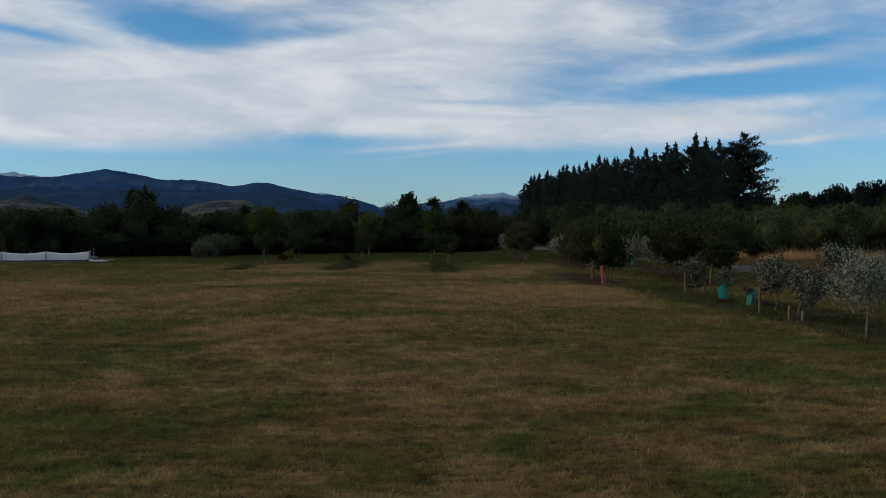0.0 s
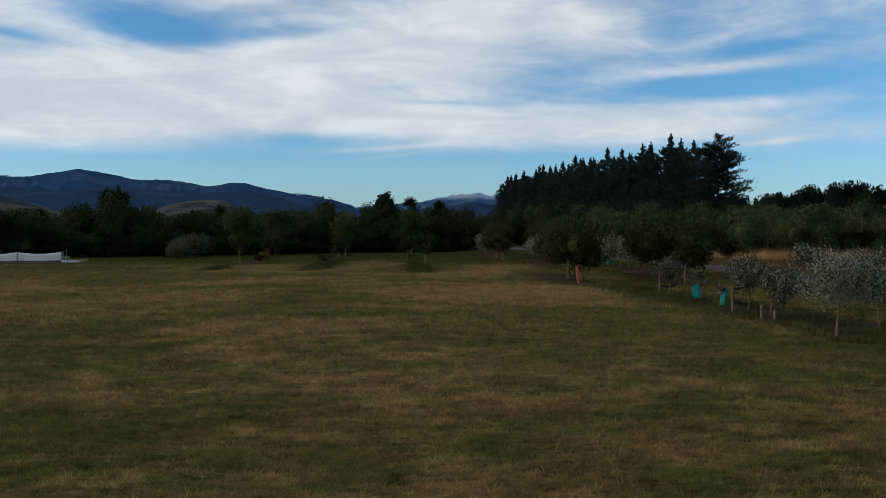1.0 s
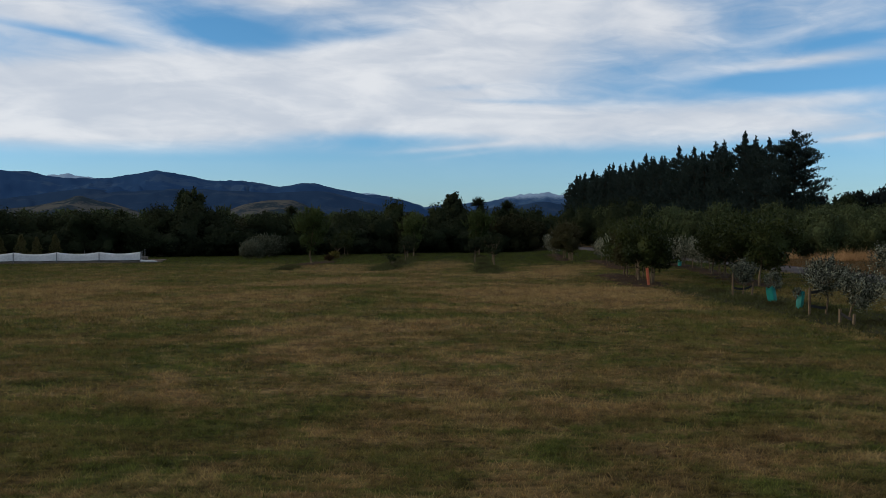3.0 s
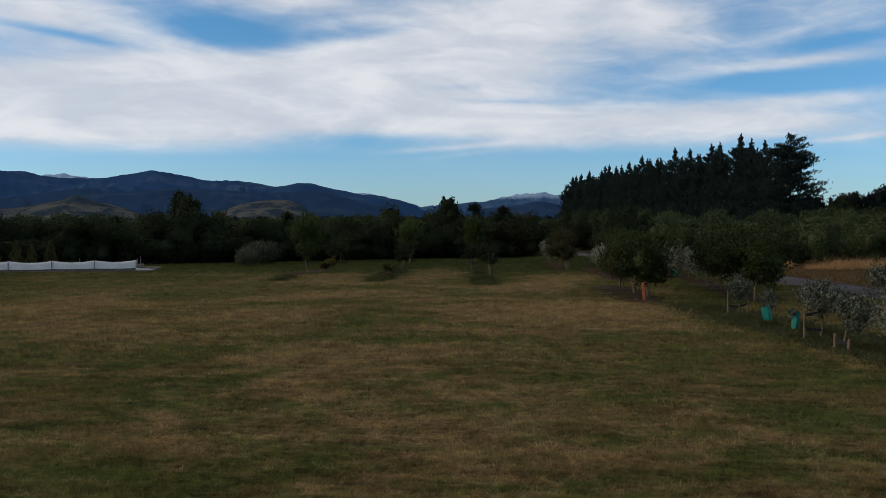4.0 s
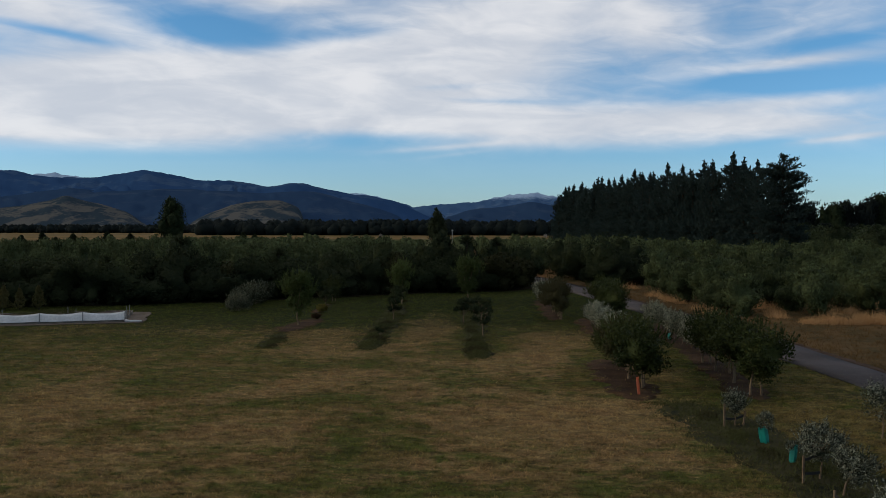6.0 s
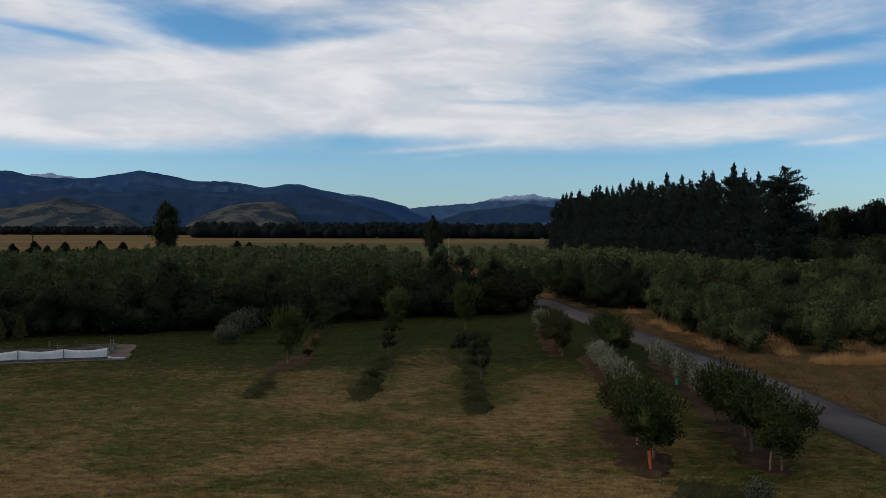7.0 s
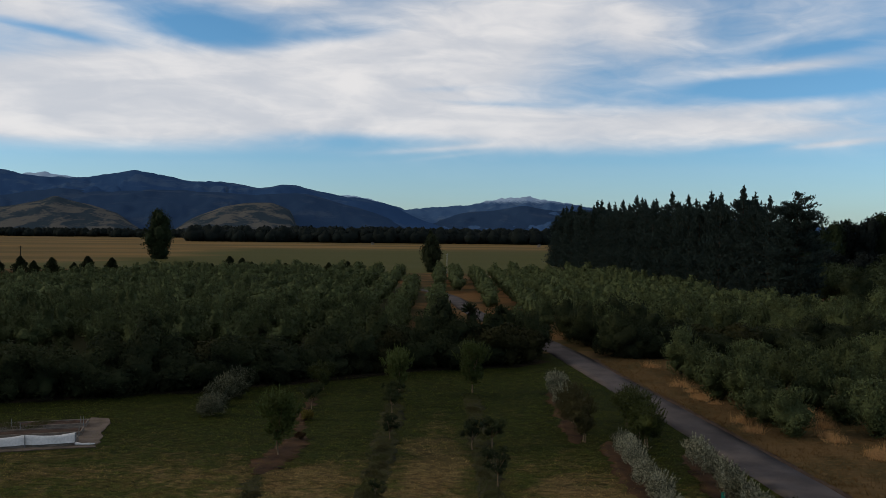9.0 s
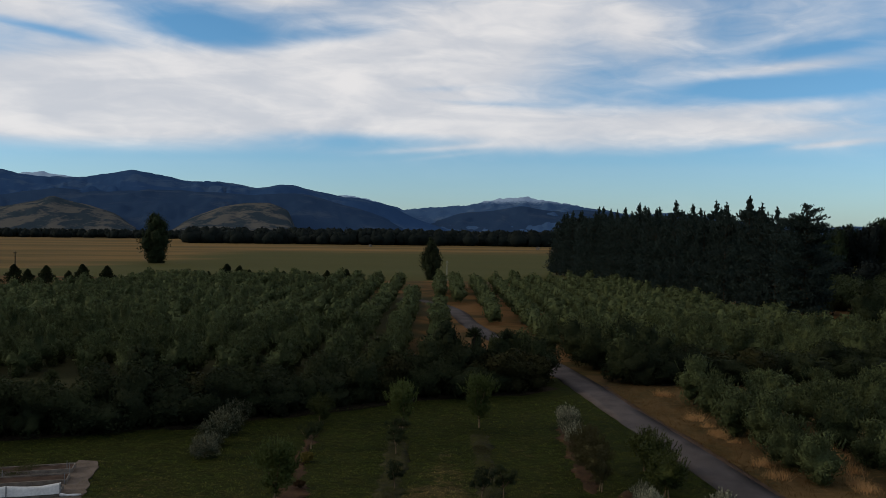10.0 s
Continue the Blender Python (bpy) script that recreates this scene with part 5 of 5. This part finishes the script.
    for i, (x, y, s) in enumerate(((9.75, 48.6, 0.85), (9.75, 47.2, 0.82), (9.85, 45.4, 0.8), (9.85, 43.7, 0.82), (9.85, 42.0, 0.8), (9.9, 40.5, 0.8), (9.9, 39.0, 0.78))):
        grow(SILVER, i, "silver_shrub", "silver-leaved shrub beside the driveway", "shrub", spot(x, y, 0, i * 2.9, s), "driveway row")


build_lawn_plants()


def stake(x, y, h, lean=0.0, label="square timber stake beside a young shrub"):
    ob = tagged(new("stake"), label, "stake", "tree stakes")
    ob.matrix_basis = spot(x, y) @ Matrix.Rotation(lean, 4, "Y")
    part("post", box(0, 0, h / 2 - 0.1, 0.045, 0.045, h + 0.2, 0.3, 0.004), PALE_BARK, ob)
    return ob


def tie(p, q, z0, z1):
    """A sagging rubber strap between two stakes or stems."""
    a = np.array((*p, float(ground_z(*p)) + z0))
    b = np.array((*q, float(ground_z(*q)) + z1))
    bm = bmesh.new()
    rows = []
    for i in range(9):
        t = i / 8
        c = a * (1 - t) + b * t - np.array((0, 0, 0.05 * t * (1 - t)))
        rows.append([bm.verts.new(c + np.array((0, dy, dz))) for dy, dz in ((-0.008, -0.03), (0.008, -0.03), (0.008, 0.03), (-0.008, 0.03))])
    for r0, r1 in zip(rows, rows[1:]):
        for i in range(4):
            bm.faces.new((r0[i], r0[(i + 1) % 4], r1[(i + 1) % 4], r1[i]))
    bm.faces.new(rows[0][::-1])
    bm.faces.new(rows[-1])
    ob = part("tree_tie", bm, TIE)
    return tagged(ob, "black rubber tie strapped between stake and stem", "tie", "tree ties")


def guard(x, y, h, r, mat, label, lean=0.05, sides=4):
    """A plastic sleeve round a young plant, open at the top, with a wavy rim."""
    bm = bmesh.new()
    n = sides * 4
    rings = []
    for zi, (z, k) in enumerate(((0, 0.9), (h * 0.35, 1.0), (h * 0.7, 1.02), (h, 0.96))):
        ring = []
        for i in range(n):
            a = 2 * math.pi * i / n
            q = r * k * (1.0 / max(abs(math.cos((a % (2 * math.pi / sides)) - math.pi / sides)), 0.75)) * 0.8
            ring.append(bm.verts.new((math.cos(a) * q, math.sin(a) * q, z + (0.03 * math.sin(3 * a) if zi == 3 else 0))))
        rings.append(ring)
    for a, b in zip(rings, rings[1:]):
        for i in range(n):
            bm.faces.new((a[i], a[(i + 1) % n], b[(i + 1) % n], b[i]))
    bmesh.ops.solidify(bm, geom=bm.faces[:], thickness=0.006)
    ob = part("tree_guard", bm, mat)
    ob.matrix_basis = spot(x, y) @ Matrix.Rotation(lean, 4, "Y")
    return tagged(ob, label, "tree guard")


def build_staked_row():
    # staked silver shrubs along the lawn's edge
    def standard(seed, h, r, fork, leaves, x, y, label, lean=(0, 0), mat=STAKED_LEAF, low=None):
        kind = young_kind(seed, h, r, fork, leaves, 0.056, 0.023, mat, PALE_BARK, 20, 0.8, 1, 0.022, 0, low)
        m = spot(x, y) @ Matrix.Rotation(lean[0], 4, "X") @ Matrix.Rotation(lean[1], 4, "Y")
        return plant("silver_shrub", *kind, m, label, "shrub", "staked silver shrubs")

    standard(201, 1.00, 0.44, 0.50, 2600, 7.25, 24.8, "small silver-leaved shrub between two stakes")
    stake(6.92, 24.65, 0.66)
    stake(7.52, 24.9, 0.42, 0.1, "short leaning timber stake beside a young shrub")
    tie((6.92, 24.65), (7.25, 24.8), 0.26, 0.22)
    tie((7.25, 24.8), (7.52, 24.9), 0.22, 0.30)
    standard(202, 0.80, 0.25, 0.34, 700, 7.50, 23.0, "small silver shrub growing out of a teal sleeve")
    guard(7.48, 22.95, 0.40, 0.115, TEAL, "teal plastic sleeve round a young shrub", -0.18)
    standard(203, 0.50, 0.13, 0.3, 110, 7.46, 21.1, "spindly seedling in a teal sleeve")
    guard(7.50, 21.1, 0.42, 0.085, TEAL, "narrow teal plastic sleeve round a seedling", 0.12)
    standard(204, 1.22, 0.60, 0.58, 4200, 7.62, 19.75, "staked silver-leaved shrub with a pale stem")
    stake(7.12, 19.38, 0.62)
    tie((7.12, 19.38), (7.62, 19.75), 0.52, 0.58)
    tie((7.12, 19.38), (7.62, 19.75), 0.24, 0.16)
    standard(205, 1.08, 0.54, 0.40, 3600, 7.62, 18.55, "leaning silver-leaved shrub beside low stakes", (-0.1, 0.42))
    stake(7.21, 17.95, 0.30)
    stake(7.36, 17.65, 0.22, 0.05, "short sawn-off timber stake")
    tie((7.21, 17.95), (7.36, 17.65), 0.22, 0.10)
    tie((7.36, 17.65), (7.66, 18.4), 0.10, 0.14)
    standard(206, 1.46, 0.82, 0.64, 7000, 7.42, 15.1, "broad silver-leaved shrub on a single pale stem")
    standard(207, 1.45, 0.78, 0.5, 5200, 8.9, 16.4, "broad silver-leaved shrub near the driveway")
    standard(208, 1.42, 0.70, 0.55, 4200, 10.75, 23.6, "silver-leaved shrub on a pale stem near the driveway")
    standard(209, 1.38, 0.70, 0.5, 4200, 10.6, 20.2, "rounded silver-leaved shrub near the driveway")
    guard(5.42, 29.25, 0.58, 0.052, ORANGE, "orange mesh sleeve round a fruit tree's stem", -0.10, 5)
    guard(9.62, 43.75, 0.30, 0.085, TEAL, "teal plastic sleeve under a silver shrub", 0.0)


build_staked_row()

# ---------------------------------------------------------------- vegetable garden
BED_O = np.array((-20.9, 51.0))
BED_A, BED_B = np.array((-0.955, -0.297)), np.array((-0.297, 0.955))
BED_TURN = math.atan2(-BED_A[1], -BED_A[0])


def garden(a, b):
    """A place in the garden: a metres along the beds, b metres back from the netting's foot."""
    p = BED_O + BED_A * a + BED_B * b
    return float(p[0]), float(p[1])


def build_garden():
    rng = np.random.default_rng(61)
    # gravel pad with a ragged edge
    rim = []
    corners = [(-1.0, -0.45), (-1.1, 1.5), (-1.0, 3.4), (-1.2, 5.2), (-1.05, 6.6), (0, 6.9), (0.2, 5.9), (16, 5.7), (16, -0.55), (6, -0.5)]
    for (a0, b0), (a1, b1) in zip(corners, corners[1:] + corners[:1]):
        n = max(2, int(math.hypot(a1 - a0, b1 - b0) / 0.45))
        for i in range(n):
            t = i / n
            rim.append((a0 + (a1 - a0) * t + rng.normal(0, 0.06), b0 + (b1 - b0) * t + rng.normal(0, 0.06)))
    bm = bmesh.new()
    top = [bm.verts.new((*garden(a, b), float(ground_z(*garden(a, b))) + 0.045)) for a, b in rim]
    low = [bm.verts.new(v.co - Vector((0, 0, 0.1))) for v in top]
    bm.faces.new(top)
    for i in range(len(top)):
        j = (i + 1) % len(top)
        bm.faces.new((low[i], low[j], top[j], top[i]))
    bmesh.ops.triangulate(bm, faces=bm.faces[:])
    bmesh.ops.recalc_face_normals(bm, faces=bm.faces[:])
    tagged(part("gravel_pad", bm, GRAVEL), "pale gravel pad round the vegetable beds", "gravel", kind="structure")

    def bed(b0, b1, label, length=14.5):
        ob = tagged(new("raised_bed"), label, "raised bed", "vegetable beds")
        x, y = garden(length / 2, (b0 + b1) / 2)
        ob.matrix_basis = spot(x, y, 0.0, BED_TURN)
        w = b1 - b0
        for sy in (-1, 1):
            part("plank", box(0, sy * w / 2, 0.13, length, 0.05, 0.24, 0, 0.008), TIMBER, ob)
        for sx in (-1, 1):
            part("plank", box(sx * (length / 2 - 0.024), 0, 0.13, 0.05, w - 0.06, 0.236, 0, 0.008), TIMBER, ob)
        nx, ny = 60, 8
        gx, gy = np.meshgrid(np.linspace(-length / 2 + 0.05, length / 2 - 0.05, nx), np.linspace(-w / 2 + 0.03, w / 2 - 0.03, ny))
        v = np.stack([gx, gy, 0.19 + rng.normal(0, 0.018, gx.shape)], -1).reshape(-1, 3)
        i, j = np.arange(ny - 1)[:, None] * nx, np.arange(nx - 1)[None]
        part("soil", (v, np.stack([i + j, i + j + 1, i + nx + j + 1, i + nx + j], -1).reshape(-1, 4)), SOIL, ob, "dark tilled soil", True)
        return ob

    bed(0.15, 1.25, "timber-edged vegetable bed under white netting")
    bed(2.3, 3.5, "timber-edged vegetable bed of bare dark soil")
    bed(4.4, 5.5, "timber-edged vegetable bed with green leaves")
    # netting draped on short posts along the front bed
    ob = tagged(new("netting"), "white garden netting sagging between short posts", "netting")
    ob.matrix_basis = spot(*garden(0, 0), 0.0, BED_TURN)
    step_a, count = 2.35, 6
    for i in range(count + 1):
        part("post", tube([(-i * step_a, 0.05, -0.1), (-i * step_a, 0.10, 0.68)], [0.03, 0.026], 6), GALV, ob)
    nx = count * 14 + 1
    profile = ((0.07, 0.22), (0.10, 0.42), (0.14, 0.75), (0.19, 1.0), (0.25, 1.0), (0.36, 0.72), (0.44, 0.42))
    xs = np.linspace(0.02, -count * step_a, nx)
    v = []
    for x in xs:
        ph = (-x / step_a) % 1.0
        h = 0.62 - 0.46 * ph * (1 - ph) + 0.004 * math.sin(x * 9)
        for py, pz in profile:
            v.append((x, py + 0.025 * math.sin(x * 5 + pz * 3), 0.05 + h * pz))
    np_ = len(profile)
    i, j = np.arange(nx - 1)[:, None] * np_, np.arange(np_ - 1)[None]
    part("net", (np.array(v), np.stack([i + j, i + np_ + j, i + np_ + j + 1, i + j + 1], -1).reshape(-1, 4)), NET, ob, "sagging white net", True)
    tail = [(0.0, 0.1, 0.12), (0.3, 0.02, 0.09), (0.65, -0.02, 0.085), (0.95, 0.05, 0.08)]
    part("tail", tube(tail, [0.09, 0.06, 0.07, 0.03], 8), NET, ob, "loose end of netting on the gravel", True)
    for a, b, h in ((0.05, 3.6, 0.8), (0.1, 2.2, 0.62), (0.3, 4.5, 0.66), (3.2, 3.5, 0.62), (3.8, 4.4, 0.68), (7.4, 3.5, 0.64), (8.0, 4.4, 0.6), (11.6, 3.5, 0.64)):
        x, y = garden(a, b)
        g = tagged(new("garden_post"), "thin grey post at the edge of a vegetable bed", "post", "garden posts")
        g.matrix_basis = spot(x, y)
        part("shaft", tube([(0, 0, -0.15), (0.01, 0, h)], [0.022, 0.02], 6), GALV, g)
    for n, (a, b, s) in enumerate(((2.4, 4.95, 0.7), (4.4, 4.9, 0.9), (5.3, 5.0, 0.85), (6.6, 4.9, 0.6), (9.4, 5.0, 0.9), (10.6, 4.9, 0.8), (12.5, 4.95, 0.9))):
        x, y = garden(a, b)
        grow(WEEDS, 0, "vegetable_clump", "leafy green vegetables in a raised bed", "vegetables", spot(x, y, 0.18, n * 1.4, s), "vegetables")


build_garden()

# ---------------------------------------------------------------- long straw on the orchard side of the verge


def blades(rng, x, y, per, height, width, spread, lean=0.45):
    """Grass tufts: single-triangle blades."""
    x, y = np.repeat(x, per), np.repeat(y, per)
    n = len(x)
    x = x + rng.normal(0, spread, n)
    y = y + rng.normal(0, spread, n)
    a = rng.uniform(0, 6.283, n)
    h = np.repeat(np.broadcast_to(height, n // per), per) * rng.uniform(0.5, 1.25, n)
    w = np.repeat(np.broadcast_to(width, n // per), per) * rng.uniform(0.6, 1.2, n)
    base = np.stack([x, y, ground_z(x, y) - 0.005], -1)
    side = np.stack([np.cos(a), np.sin(a), np.zeros(n)], -1) * (w / 2)[:, None]
    tip = base + np.stack([rng.normal(0, lean, n) * h, rng.normal(0, lean, n) * h, h], -1)
    v = np.stack([base - side, base + side, tip], 1).reshape(-1, 3)
    return v, np.arange(3 * n).reshape(n, 3)


def build_straw():
    rng = np.random.default_rng(71)
    first = None
    n = 0
    for i in range(96):
        y = 52.0 + rng.uniform(-0.6, 27)
        x = 14.9 - 0.05 * (y - 54) + abs(rng.normal(0, 0.35))
        if i > 8:
            x, y = rng.uniform(19.2, 44), 51.0 + rng.normal(0, 0.4)
        if i > 70:
            x, y = 18.8 + 4.8 * (i % 3) + rng.normal(0, 0.5), rng.uniform(52, 62)
        if first is None:
            px, py = rng.normal(0, 0.3, 34), rng.normal(0, 0.3, 34)
            v, f = blades(rng, px * 1.3, py * 1.3, 7, rng.uniform(0.25, 0.65, 34), 0.022, 0.09, 0.42)
            v[:, 2] -= float(ground_z(0, 0))
            first = tagged(new("straw_clump", mesh_np("straw_clump", v, f, mats=(STRAW,))), "clump of long dry straw-coloured grass under the olives", "dry grass", "straw clumps")
            first.matrix_basis = spot(x, y)
        else:
            planted(first, spot(x, y, 0, rng.uniform(0, 6.28), rng.uniform(0.6, 1.2)))


build_straw()


def bare(x, y, rng):
    """Where a planting bed lies, and little mown grass grows."""
    x, y = x + rng.normal(0, 0.25, len(x)), y + rng.normal(0, 0.3, len(x))
    hit = np.zeros(len(x), bool)
    for line, half, mat, label in BEDS:
        ys = [p[1] for p in line]
        hit |= (np.abs(x - np.interp(y, ys, [p[0] for p in line])) < half) & (y > ys[0]) & (y < ys[-1])
    return hit & (rng.random(len(x)) < 0.85)


def build_bed_weeds():
    """Rank weeds and unmown grass on the weedy beds, thinning out over their edges."""
    rng = np.random.default_rng(79)
    xs, ys = [], []
    for line, half, mat, label in BEDS:
        if mat is not WEEDY:
            continue
        py = [p[1] for p in line]
        n = int((py[-1] - py[0]) * half * 2 * 70)
        y = rng.uniform(py[0] - 0.3, py[-1] + 0.3, n)
        xs.append(np.interp(y, py, [p[0] for p in line]) + rng.normal(0, half * 0.55, n))
        ys.append(y)
    x, y = np.concatenate(xs), np.concatenate(ys)
    v, f = blades(rng, x, y, 5, 0.06 * rng.uniform(0.4, 2.2, len(x)), 0.032, 0.09, 0.7)
    tagged(new("bed_weeds", mesh_np("bed_weeds", v, f, mats=(WEED_LEAF,))), "rank dark weeds and unmown grass in planting beds", "weeds", kind="stuff")


build_bed_weeds()


def build_lawn_blades():
    rng = np.random.default_rng(73)
    vs, fs, n = [], [], 0
    for y0, y1, density, per, h, w in ((5.5, 9, 330, 6, 0.040, 0.010), (9, 15, 150, 6, 0.044, 0.013), (15, 28, 72, 5, 0.056, 0.022), (28, 78, 42, 4, 0.055, 0.030)):
        area = (y1 - y0) * (0.62 * (y0 + y1) + 3)
        m = int(area * density)
        y = np.sqrt(rng.uniform(y0 * y0, y1 * y1, m))
        x = rng.uniform(-1, 1, m) * (0.60 * y + 1.0)
        keep = (rng.random(m) < np.interp(y, [32, 50, 78], [1, 0.6, 0.4])) & (y < hedge_y(x) + 0.5) & (x < road_x(y) - 1.15) & (x > -44) & ~bare(x, y, rng)
        x, y = x[keep], y[keep]
        v, f = blades(rng, x, y, per, h * rng.uniform(0.45, 1.7, len(x)), w, 0.035 + 0.002 * y0, 0.75)
        vs.append(v)
        fs.append(f + n)
        n += len(v)
    y = rng.uniform(34, 82, 9000)
    x = road_x(y) + 1.55 + 26 * rng.random(9000) ** 1.4
    dry, tri = blades(rng, x, y, 5, 0.09 * rng.uniform(0.5, 2.2, 9000), 0.035, 0.12, 0.6)
    tagged(new("verge_grass", mesh_np("verge_grass", dry, tri, mats=(VERGE_BLADES,))), "short dry brown grass on the verge under the olives", "dry grass", kind="stuff")
    me = mesh_np("grass", np.concatenate(vs), np.concatenate(fs), mats=(BLADES,))
    tagged(new("grass", me), "short mown grass, part green and part dried tan", "grass", kind="stuff")


build_lawn_blades()
